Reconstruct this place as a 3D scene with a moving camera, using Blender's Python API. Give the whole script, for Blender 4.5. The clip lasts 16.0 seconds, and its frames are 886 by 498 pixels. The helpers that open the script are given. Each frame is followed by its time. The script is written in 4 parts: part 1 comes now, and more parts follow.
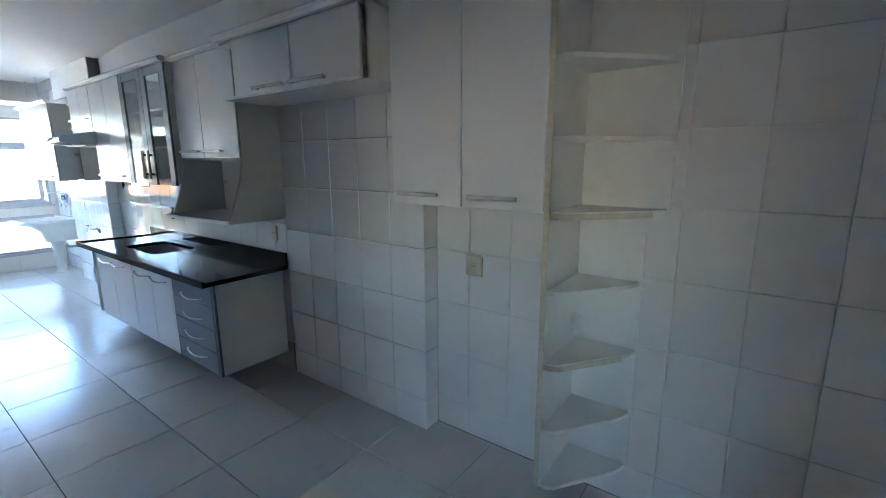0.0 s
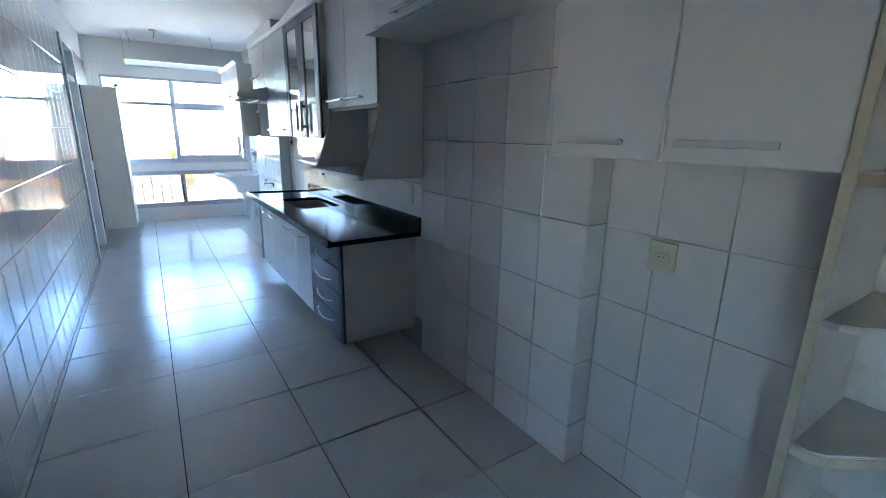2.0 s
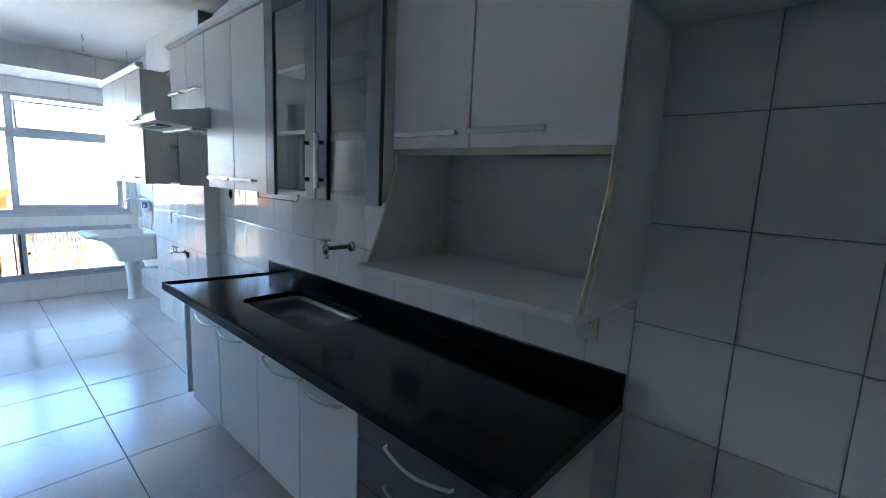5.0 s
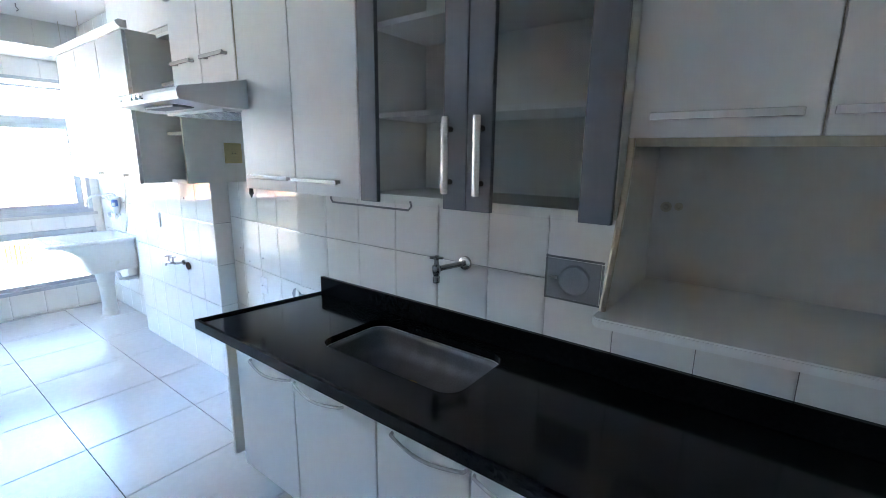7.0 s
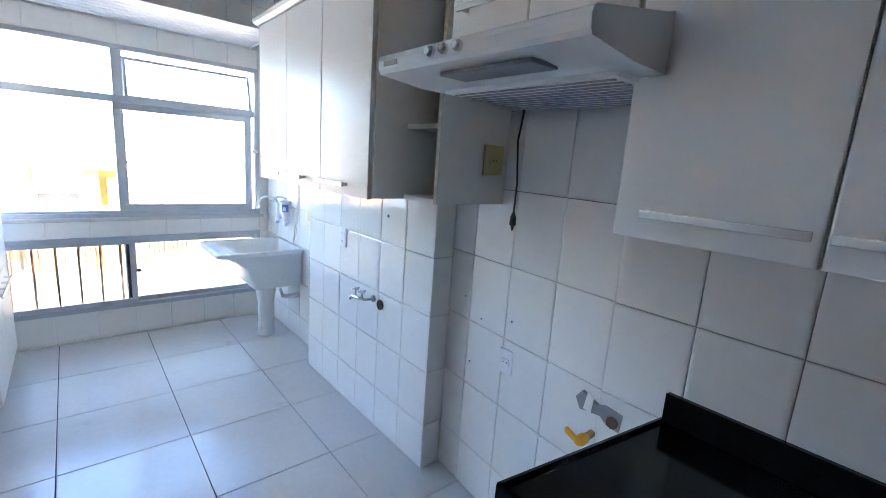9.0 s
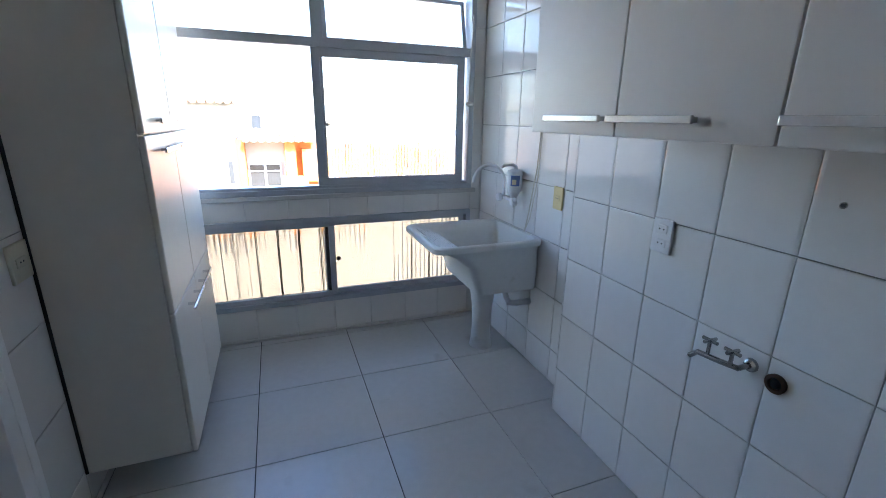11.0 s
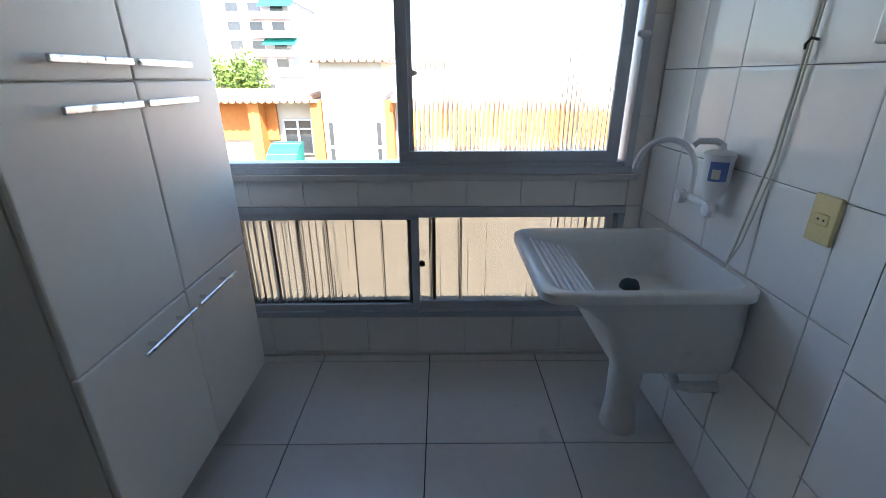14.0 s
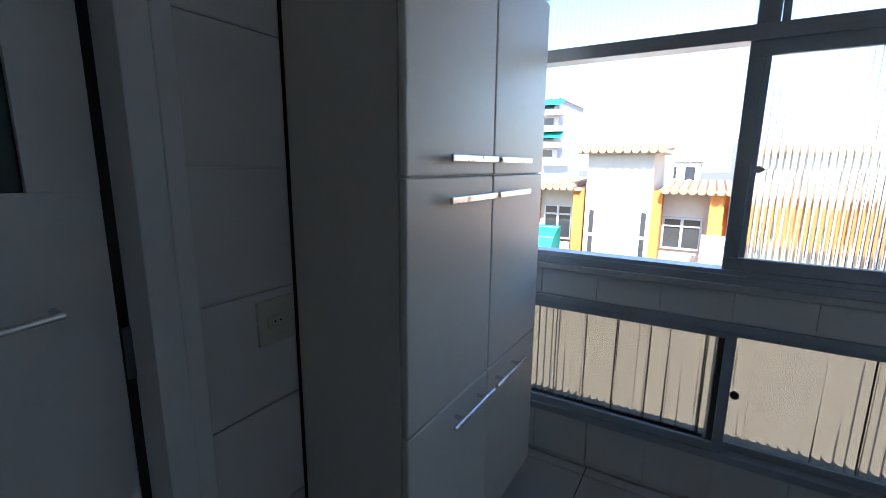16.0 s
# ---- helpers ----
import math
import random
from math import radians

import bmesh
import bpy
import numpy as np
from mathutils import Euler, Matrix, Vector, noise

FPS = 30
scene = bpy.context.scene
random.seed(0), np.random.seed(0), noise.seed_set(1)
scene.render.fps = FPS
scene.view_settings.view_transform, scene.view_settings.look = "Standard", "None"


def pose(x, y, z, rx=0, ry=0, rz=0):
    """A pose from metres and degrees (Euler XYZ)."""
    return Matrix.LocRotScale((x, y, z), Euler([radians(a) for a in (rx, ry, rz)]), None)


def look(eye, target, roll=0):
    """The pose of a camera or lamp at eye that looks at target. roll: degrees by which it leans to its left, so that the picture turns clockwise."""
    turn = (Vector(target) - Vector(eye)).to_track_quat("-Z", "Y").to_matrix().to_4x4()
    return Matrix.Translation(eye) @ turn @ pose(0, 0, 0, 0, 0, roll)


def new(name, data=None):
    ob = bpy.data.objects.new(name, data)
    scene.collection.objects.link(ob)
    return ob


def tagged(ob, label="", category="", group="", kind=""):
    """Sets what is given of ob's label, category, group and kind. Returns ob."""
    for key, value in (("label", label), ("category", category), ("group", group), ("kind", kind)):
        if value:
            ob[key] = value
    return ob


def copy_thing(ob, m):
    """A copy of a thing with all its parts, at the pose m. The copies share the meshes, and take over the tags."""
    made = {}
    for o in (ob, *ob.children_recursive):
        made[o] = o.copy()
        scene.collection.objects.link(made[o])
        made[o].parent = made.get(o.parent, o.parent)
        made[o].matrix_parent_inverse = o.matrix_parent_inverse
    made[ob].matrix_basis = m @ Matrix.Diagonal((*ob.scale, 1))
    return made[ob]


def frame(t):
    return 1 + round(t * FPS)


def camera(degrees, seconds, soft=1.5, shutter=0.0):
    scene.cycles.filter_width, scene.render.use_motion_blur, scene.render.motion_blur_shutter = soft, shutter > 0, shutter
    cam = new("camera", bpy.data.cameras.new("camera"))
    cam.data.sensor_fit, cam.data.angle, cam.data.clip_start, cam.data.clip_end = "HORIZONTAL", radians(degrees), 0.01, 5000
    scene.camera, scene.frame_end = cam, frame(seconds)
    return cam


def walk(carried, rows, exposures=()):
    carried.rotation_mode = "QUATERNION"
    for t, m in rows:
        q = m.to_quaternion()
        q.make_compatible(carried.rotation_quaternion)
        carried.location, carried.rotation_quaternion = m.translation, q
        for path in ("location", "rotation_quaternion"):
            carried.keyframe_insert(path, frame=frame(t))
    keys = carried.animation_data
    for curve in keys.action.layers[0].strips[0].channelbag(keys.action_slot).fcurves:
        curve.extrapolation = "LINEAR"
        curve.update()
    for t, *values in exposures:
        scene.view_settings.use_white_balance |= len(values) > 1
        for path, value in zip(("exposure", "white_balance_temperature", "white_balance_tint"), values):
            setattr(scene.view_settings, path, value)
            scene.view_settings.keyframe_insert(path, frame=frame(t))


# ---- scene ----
cam = camera(90.5, 16.0, soft=0.8)
PATH = [
    (0, (-1.967, -2.95, 1.694), (-0.39, -1.786, 1.297), -0.3),
    (0.5, (-1.923, -2.94, 1.657), (-0.446, -1.722, 1.082), -0.2),
    (1, (-1.877, -2.835, 1.576), (-0.509, -1.509, 0.97), 0.4),
    (1.5, (-1.74, -2.675, 1.531), (-0.514, -1.192, 0.985), 0.8),
    (2, (-1.507, -2.536, 1.541), (-0.436, -0.923, 1.038), 1.0),
    (2.5, (-1.411, -2.256, 1.509), (-0.479, -0.543, 1.065), 1.3),
    (3, (-1.347, -1.877, 1.532), (-0.466, -0.128, 1.126), 1.4),
    (3.5, (-1.251, -1.491, 1.529), (-0.353, 0.259, 1.164), 1.6),
    (4, (-1.261, -1.176, 1.567), (-0.283, 0.535, 1.227), 1.6),
    (4.5, (-1.402, -0.772, 1.572), (-0.168, 0.771, 1.257), 2.3),
    (4.7, (-1.43, -0.638, 1.585), (-0.089, 0.814, 1.272), 2.5),
    (6.8, (-1.584, 0.416, 1.67), (0.089, 1.47, 1.375), 1.7),
    (7, (-1.518, 0.54, 1.671), (0.05, 1.709, 1.252), 0.7),
    (7.5, (-1.481, 0.861, 1.64), (0.023, 2.08, 1.137), 2.2),
    (8, (-1.48, 1.253, 1.647), (0.069, 2.435, 1.194), 2.9),
    (8.5, (-1.389, 1.625, 1.623), (0.103, 2.897, 1.227), 3.4),
    (9, (-1.383, 2.03, 1.647), (-0.104, 3.518, 1.258), 4.0),
    (9.5, (-1.519, 2.374, 1.61), (-0.501, 4.057, 1.249), 3.8),
    (10, (-1.491, 2.672, 1.597), (-0.682, 4.45, 1.164), 2.1),
    (10.2, (-1.445, 2.826, 1.581), (-0.726, 4.631, 1.108), 1.9),
    (12.3, (-1.175, 4.054, 1.478), (-0.528, 5.8, 0.754), 0.2),
    (12.5, (-1.125, 4.1, 1.506), (-0.494, 5.835, 0.738), -0.1),
    (13, (-1.11, 4.276, 1.511), (-0.336, 5.947, 0.73), 0.6),
    (13.5, (-1.028, 4.342, 1.487), (-0.427, 6.094, 0.734), 0.9),
    (14, (-0.885, 4.37, 1.453), (-0.879, 6.232, 0.724), -0.2),
    (14.5, (-0.962, 4.447, 1.46), (-1.466, 6.251, 0.758), 1.3),
    (15, (-1.04, 4.431, 1.492), (-1.78, 6.196, 0.911), 1.4),
    (15.5, (-1.065, 4.423, 1.487), (-1.921, 6.194, 1.125), -0.5),
    (16, (-1.161, 4.41, 1.477), (-2.171, 6.095, 1.101), 0.5),
]
LIGHT = [(0, 5.55, 5750, 10), (2, 5.2, 5450, 10), (4.7, 5.0, 5500, 10), (7, 5.95, 6000, 12), (8.5, 5.55, 6050, 15), (9.5, 4.4, 6000, 15), (10.2, 3.85, 6050, 15), (12.3, 3.05, 6300, 15), (13.5, 2.8, 6450, 15), (14.5, 2.55, 6450, 14), (16, 1.98, 5900, 12)]
walk(cam, [(t, look(eye, target, roll)) for t, eye, target, roll in PATH], LIGHT)

# ---- light ----
world = bpy.data.worlds.new("sky")
scene.world = world
world.use_nodes = True
_bg = world.node_tree.nodes["Background"]
_sky = world.node_tree.nodes.new("ShaderNodeTexSky")
_sky.sky_type, _sky.sun_disc = "NISHITA", False
_sky.sun_elevation, _sky.sun_rotation = radians(47), radians(197)
_sky.air_density, _sky.dust_density, _sky.ozone_density = 1.0, 0.5, 2.0
world.node_tree.links.new(_sky.outputs[0], _bg.inputs[0])
_bg.inputs[1].default_value = 0.15
sun = new("sun", bpy.data.lights.new("sun", "SUN"))
sun.data.energy, sun.data.angle, sun.data.color = 3.6, radians(0.5), (1.0, 0.95, 0.87)
sun.matrix_world = look((4, -13, 14.6), (0, 0, 0))


# ---- materials ----
def pmat(name, col, rough=0.5, metal=0.0, var=0.06, scale=6.0, bump=0.0, bscale=60.0, spec=0.5, dirt=None, dirt_at=0.62, coat=0.0, rand=0.0, hue=None):
    """A surface with cloudy variation at two scales, optional dirt patches and fine relief."""
    m = bpy.data.materials.new(name)
    m.use_nodes = True
    nt = m.node_tree
    N, L = nt.nodes, nt.links
    b = N["Principled BSDF"]
    b.inputs["Metallic"].default_value = metal
    b.inputs["Specular IOR Level"].default_value = spec
    b.inputs["Coat Weight"].default_value = coat
    geo = N.new("ShaderNodeNewGeometry")
    n1, n2 = N.new("ShaderNodeTexNoise"), N.new("ShaderNodeTexNoise")
    for n, s in ((n1, scale * 0.4), (n2, scale * 6)):
        n.inputs["Scale"].default_value = s
        n.inputs["Detail"].default_value = 5
        L.new(geo.outputs["Position"], n.inputs["Vector"])
    mul = N.new("ShaderNodeMath")
    mul.operation = "ADD"
    L.new(n1.outputs["Fac"], mul.inputs[0])
    L.new(n2.outputs["Fac"], mul.inputs[1])
    half = N.new("ShaderNodeMath")
    half.operation = "MULTIPLY"
    half.inputs[1].default_value = 0.5
    L.new(mul.outputs[0], half.inputs[0])
    ramp = N.new("ShaderNodeMapRange")
    ramp.inputs[1].default_value, ramp.inputs[2].default_value = 0.3, 0.7
    L.new(half.outputs[0], ramp.inputs[0])
    mix = N.new("ShaderNodeMix")
    mix.data_type = "RGBA"
    lo = tuple(c * (1 - var) for c in col)
    hi = tuple(min(1, c * (1 + var)) for c in (hue or col))
    mix.inputs["A"].default_value, mix.inputs["B"].default_value = (*lo, 1), (*hi, 1)
    L.new(ramp.outputs[0], mix.inputs["Factor"])
    out = mix.outputs["Result"]
    if rand:
        oi = N.new("ShaderNodeObjectInfo")
        rm = N.new("ShaderNodeMapRange")
        rm.inputs[3].default_value, rm.inputs[4].default_value = 1 - rand, 1 + rand
        L.new(oi.outputs["Random"], rm.inputs[0])
        hs = N.new("ShaderNodeHueSaturation")
        L.new(rm.outputs[0], hs.inputs["Value"])
        L.new(out, hs.inputs["Color"])
        out = hs.outputs["Color"]
    if dirt:
        nd = N.new("ShaderNodeTexNoise")
        nd.inputs["Scale"].default_value, nd.inputs["Detail"].default_value = scale * 1.3, 8
        L.new(geo.outputs["Position"], nd.inputs["Vector"])
        dr = N.new("ShaderNodeMapRange")
        dr.inputs[1].default_value, dr.inputs[2].default_value = dirt_at, dirt_at + 0.14
        L.new(nd.outputs["Fac"], dr.inputs[0])
        dm = N.new("ShaderNodeMix")
        dm.data_type = "RGBA"
        dm.inputs["B"].default_value = (*dirt, 1)
        L.new(out, dm.inputs["A"])
        L.new(dr.outputs[0], dm.inputs["Factor"])
        out = dm.outputs["Result"]
    L.new(out, b.inputs["Base Color"])
    rr = N.new("ShaderNodeMapRange")
    rr.inputs[3].default_value, rr.inputs[4].default_value = max(0.02, rough * 0.95), min(1, rough * 1.06)
    L.new(n2.outputs["Fac"], rr.inputs[0])
    L.new(rr.outputs[0], b.inputs["Roughness"])
    if bump:
        nb = N.new("ShaderNodeTexNoise")
        nb.inputs["Scale"].default_value, nb.inputs["Detail"].default_value = bscale, 4
        L.new(geo.outputs["Position"], nb.inputs["Vector"])
        bp = N.new("ShaderNodeBump")
        bp.inputs["Strength"].default_value, bp.inputs["Distance"].default_value = bump, 0.004
        L.new(nb.outputs["Fac"], bp.inputs["Height"])
        L.new(bp.outputs[0], b.inputs["Normal"])
    return m


def glass_mat(name, tint, rough):
    m = bpy.data.materials.new(name)
    m.use_nodes = True
    b = m.node_tree.nodes["Principled BSDF"]
    b.inputs["Base Color"].default_value = (*tint, 1)
    b.inputs["Transmission Weight"].default_value = 1.0
    b.inputs["Roughness"].default_value = rough
    b.inputs["IOR"].default_value = 1.45
    n = m.node_tree.nodes.new("ShaderNodeTexNoise")
    n.inputs["Scale"].default_value = 14
    r = m.node_tree.nodes.new("ShaderNodeMapRange")
    r.inputs[3].default_value, r.inputs[4].default_value = rough, rough + 0.05
    m.node_tree.links.new(n.outputs["Fac"], r.inputs[0])
    m.node_tree.links.new(r.outputs[0], b.inputs["Roughness"])
    return m


M_TILE = pmat("glazed_wall_tile", (0.82, 0.80, 0.765), 0.055, var=0.025, scale=3, bump=0.05, bscale=18)
M_TILEM = pmat("satin_wall_tile", (0.80, 0.775, 0.735), 0.3, var=0.025, scale=3, bump=0.03, bscale=18)
M_FLOOR = pmat("matt_floor_tile", (0.63, 0.62, 0.60), 0.2, var=0.05, scale=4, bump=0.04, bscale=90, dirt=(0.5, 0.48, 0.45), dirt_at=0.66)
M_GROUT = pmat("grey_grout", (0.25, 0.24, 0.23), 0.9, var=0.2, scale=20)
M_GROUTL = pmat("pale_grout", (0.72, 0.70, 0.66), 0.9, var=0.1, scale=20)
M_GROUTF = pmat("dark_floor_grout", (0.055, 0.055, 0.06), 0.9, var=0.25, scale=20)
M_PAINT = pmat("white_wall_paint", (0.84, 0.835, 0.82), 0.7, var=0.04, scale=2, bump=0.12, bscale=40)
M_CEIL = pmat("white_ceiling_paint", (0.86, 0.86, 0.85), 0.8, var=0.035, scale=2, bump=0.12, bscale=30)
M_LOWSTRIP = pmat("rough_brown_strip", (0.44, 0.41, 0.37), 0.9, var=0.2, scale=10, bump=0.3)
M_WHITE = pmat("white_laminate", (0.83, 0.825, 0.805), 0.34, var=0.02, scale=3)
M_CREAM = pmat("cream_laminate", (0.81, 0.795, 0.74), 0.4, var=0.04, scale=4, dirt=(0.66, 0.62, 0.52), dirt_at=0.68)
M_TALL = pmat("aged_white_laminate", (0.80, 0.765, 0.68), 0.38, var=0.03, scale=3, bump=0.03, bscale=120)
# paint of the unseen room, warm so that it tints the bounced light
M_FILLROOM = pmat("warm_bounce_paint", (0.78, 0.70, 0.58), 0.8, var=0.05, scale=2)
M_EDGE = pmat("yellowed_edge_band", (0.62, 0.56, 0.42), 0.5, var=0.12, scale=9)
M_GREY = pmat("slate_grey_laminate", (0.105, 0.115, 0.14), 0.4, var=0.08, scale=5)
M_GREYL = pmat("silver_grey_laminate", (0.155, 0.165, 0.19), 0.42, var=0.06, scale=5)
M_GRANITE = pmat("black_granite", (0.006, 0.006, 0.0065), 0.12, var=0.2, scale=160, spec=0.2, hue=(0.009, 0.009, 0.010))
M_STEEL = pmat("brushed_steel", (0.27, 0.27, 0.28), 0.33, 1.0, var=0.12, scale=30)
M_SINK = pmat("worn_sink_steel", (0.20, 0.20, 0.21), 0.36, 1.0, var=0.2, scale=24, bump=0.05, bscale=30)
M_STEELD = pmat("dulled_chrome", (0.42, 0.41, 0.40), 0.25, 1.0, var=0.15, scale=40)
M_CHROME = pmat("chrome", (0.72, 0.72, 0.73), 0.12, 1.0, var=0.05, scale=20)
M_PEEL = pmat("peeling_chrome", (0.78, 0.77, 0.75), 0.25, 0.8, var=0.1, scale=40, dirt=(0.05, 0.05, 0.05), dirt_at=0.56)
M_ALU = pmat("anodised_aluminium", (0.46, 0.49, 0.53), 0.4, 0.4, var=0.08, scale=14)
M_ALUH = pmat("satin_aluminium", (0.90, 0.89, 0.87), 0.22, 0.35, var=0.06, scale=20)
M_STONE = pmat("grey_marble_sill", (0.55, 0.54, 0.52), 0.4, var=0.12, scale=18)
M_PLASTIC = pmat("white_plastic", (0.78, 0.78, 0.79), 0.3, var=0.02, scale=8)
M_YELLOW = pmat("aged_yellow_plastic", (0.70, 0.56, 0.27), 0.42, var=0.06, scale=14)
M_IVORY = pmat("ivory_plastic", (0.70, 0.65, 0.50), 0.42, var=0.06, scale=14)
M_BLACK = pmat("black_plastic", (0.02, 0.02, 0.02), 0.45, var=0.2, scale=20)
M_CLOTH = pmat("dark_cloth", (0.045, 0.065, 0.075), 0.9, var=0.25, scale=40, bump=0.3)
M_BLUE = pmat("blue_print", (0.10, 0.16, 0.42), 0.5, var=0.05)
M_TANK = pmat("white_tank_resin", (0.76, 0.77, 0.755), 0.28, var=0.04, scale=6, dirt=(0.62, 0.61, 0.56), dirt_at=0.62, bump=0.03)
M_ROPE = pmat("pale_cord", (0.62, 0.58, 0.48), 0.85, var=0.15, scale=40)
M_HOOD = pmat("white_enamel", (0.76, 0.775, 0.78), 0.3, var=0.008, scale=3)
M_DARKV = pmat("dark_metal_filter", (0.16, 0.16, 0.165), 0.5, 0.6, var=0.15, scale=30)
M_RUST = pmat("rusty_iron", (0.10, 0.05, 0.03), 0.7, 0.3, var=0.3, scale=40)
M_TAPE = pmat("grey_tape", (0.26, 0.27, 0.29), 0.5, var=0.15, scale=14)
M_VALVE = pmat("yellow_valve", (0.82, 0.37, 0.02), 0.4, var=0.08)
M_BRASS = pmat("brass", (0.45, 0.33, 0.14), 0.35, 0.9, var=0.15)
M_RIB = glass_mat("ribbed_glass", (0.93, 0.95, 0.94), 0.03)
# ribbed glass in a dark beige tint, for the low window
M_RIBTINT = glass_mat("beige_ribbed_glass", (0.17, 0.156, 0.132), 0.02)
M_CLEAR = glass_mat("cabinet_glass", (0.95, 0.975, 0.965), 0.0)
M_DOORG = pmat("dark_green_glass", (0.015, 0.03, 0.025), 0.2, var=0.2)
# outside
M_CREAMW = pmat("cream_render", (0.62, 0.57, 0.49), 0.85, var=0.06, scale=1, bump=0.2)
M_ORANGE = pmat("orange_render", (0.60, 0.23, 0.06), 0.85, var=0.12, scale=2, bump=0.3, bscale=20)
M_ROOF = pmat("clay_roof_tile", (0.42, 0.26, 0.17), 0.85, var=0.25, scale=4)
M_TEAL = pmat("teal_awning_canvas", (0.02, 0.30, 0.25), 0.7, var=0.12, scale=4)
M_CANVAS = pmat("white_awning_canvas", (0.62, 0.60, 0.56), 0.7, var=0.12, scale=4)
M_LEAF = pmat("leaf_green", (0.10, 0.17, 0.03), 0.6, var=0.35, scale=2, hue=(0.16, 0.22, 0.04))
M_BARK = pmat("bark", (0.14, 0.10, 0.07), 0.9, var=0.3)
M_ASPH = pmat("grey_ground", (0.16, 0.155, 0.15), 0.9, var=0.2, scale=1)
M_PINK = pmat("pale_pink_render", (0.52, 0.46, 0.45), 0.85, var=0.06, scale=1)
M_WIN = pmat("dark_window_glass", (0.05, 0.055, 0.06), 0.15, var=0.3)


# ---- mesh helpers ----
def thing(name, label, category, group="", kind="", at=(0, 0, 0)):
    ob = new(name)
    ob.location = at
    return tagged(ob, label, category, group, kind)


def part(name, bm, material, parent=None, label=""):
    me = bpy.data.meshes.new(name)
    bmesh.ops.recalc_face_normals(bm, faces=bm.faces[:])
    bm.to_mesh(me)
    bm.free()
    me.materials.append(material)
    ob = new(name, me)
    if parent is not None:
        ob.parent = parent
        base = parent
        off = Vector((0, 0, 0))
        while base is not None:
            off += base.location
            base = base.parent
        ob.location = -off
    return tagged(ob, label) if label else ob


def smooth(ob, angle=40):
    for p in ob.data.polygons:
        p.use_smooth = True
    ob.data.set_sharp_from_angle(angle=radians(angle))
    return ob


def box(x0, x1, y0, y1, z0, z1, bevel=0.0, seg=2, into=None):
    bm = into or bmesh.new()
    vs = [bm.verts.new((x, y, z)) for x in (x0, x1) for y in (y0, y1) for z in (z0, z1)]
    fs = [bm.faces.new([vs[i] for i in q]) for q in ((0, 1, 3, 2), (4, 6, 7, 5), (0, 4, 5, 1), (2, 3, 7, 6), (0, 2, 6, 4), (1, 5, 7, 3))]
    if bevel:
        es = {e for f in fs for e in f.edges}
        bmesh.ops.bevel(bm, geom=list(es), offset=bevel, segments=seg, affect="EDGES", profile=0.6)
    return bm


def prism(pts, axis, a, b, bevel=0.0, into=None):
    """A flat outline, given in the two axes other than axis, drawn out from a to b along axis."""
    bm = into or bmesh.new()
    put = {"x": lambda p, h: (h, p[0], p[1]), "y": lambda p, h: (p[0], h, p[1]), "z": lambda p, h: (p[0], p[1], h)}[axis]
    lo = [bm.verts.new(put(p, a)) for p in pts]
    hi = [bm.verts.new(put(p, b)) for p in pts]
    n = len(pts)
    fs = [bm.faces.new(lo), bm.faces.new(hi[::-1])] + [bm.faces.new((lo[i], hi[i], hi[(i + 1) % n], lo[(i + 1) % n])) for i in range(n)]
    if bevel:
        es = {e for f in fs[:2] for e in f.edges}
        bmesh.ops.bevel(bm, geom=list(es), offset=bevel, segments=2, affect="EDGES")
    return bm


def tube(path, r, n=10, into=None, r2=None):
    """A round bar along a path of points."""
    bm = into or bmesh.new()
    pts = [Vector(p) for p in path]
    rings = []
    for i, p in enumerate(pts):
        d = (pts[min(i + 1, len(pts) - 1)] - pts[max(i - 1, 0)]).normalized()
        u = d.orthogonal().normalized() if i == 0 else (u - d * u.dot(d)).normalized()
        w = d.cross(u)
        rr = r if r2 is None else r + (r2 - r) * i / (len(pts) - 1)
        rings.append([bm.verts.new(p + rr * (math.cos(2 * math.pi * k / n) * u + math.sin(2 * math.pi * k / n) * w)) for k in range(n)])
    for a, b in zip(rings, rings[1:]):
        for k in range(n):
            bm.faces.new((a[k], a[(k + 1) % n], b[(k + 1) % n], b[k]))
    bm.faces.new(rings[0][::-1])
    bm.faces.new(rings[-1])
    return bm


def turned(profile, at, axis="z", n=20, into=None):
    """A turned solid: pairs of radius and height, about an axis through a place."""
    bm = into or bmesh.new()
    rings = []
    for r, h in profile:
        ring = []
        for k in range(n):
            c, s = max(r, 1e-4) * math.cos(2 * math.pi * k / n), max(r, 1e-4) * math.sin(2 * math.pi * k / n)
            v = {"z": (c, s, h), "x": (h, c, s), "y": (c, h, s)}[axis]
            ring.append(bm.verts.new(Vector(v) + Vector(at)))
        rings.append(ring)
    for a, b in zip(rings, rings[1:]):
        for k in range(n):
            bm.faces.new((a[k], a[(k + 1) % n], b[(k + 1) % n], b[k]))
    bm.faces.new(rings[0][::-1])
    bm.faces.new(rings[-1])
    return bm


# ---- measures of the place ----
LEFT, BACK, WIN = -2.15, -4.3, 6.457
CEIL, LCEIL = 2.9, 2.9
TP, TZ = 0.327, 1.22  # wall tile height, one joint's height


def structure(name, bm, material, label, category):
    return tagged(part(name, bm, material), label, category, kind="structure")


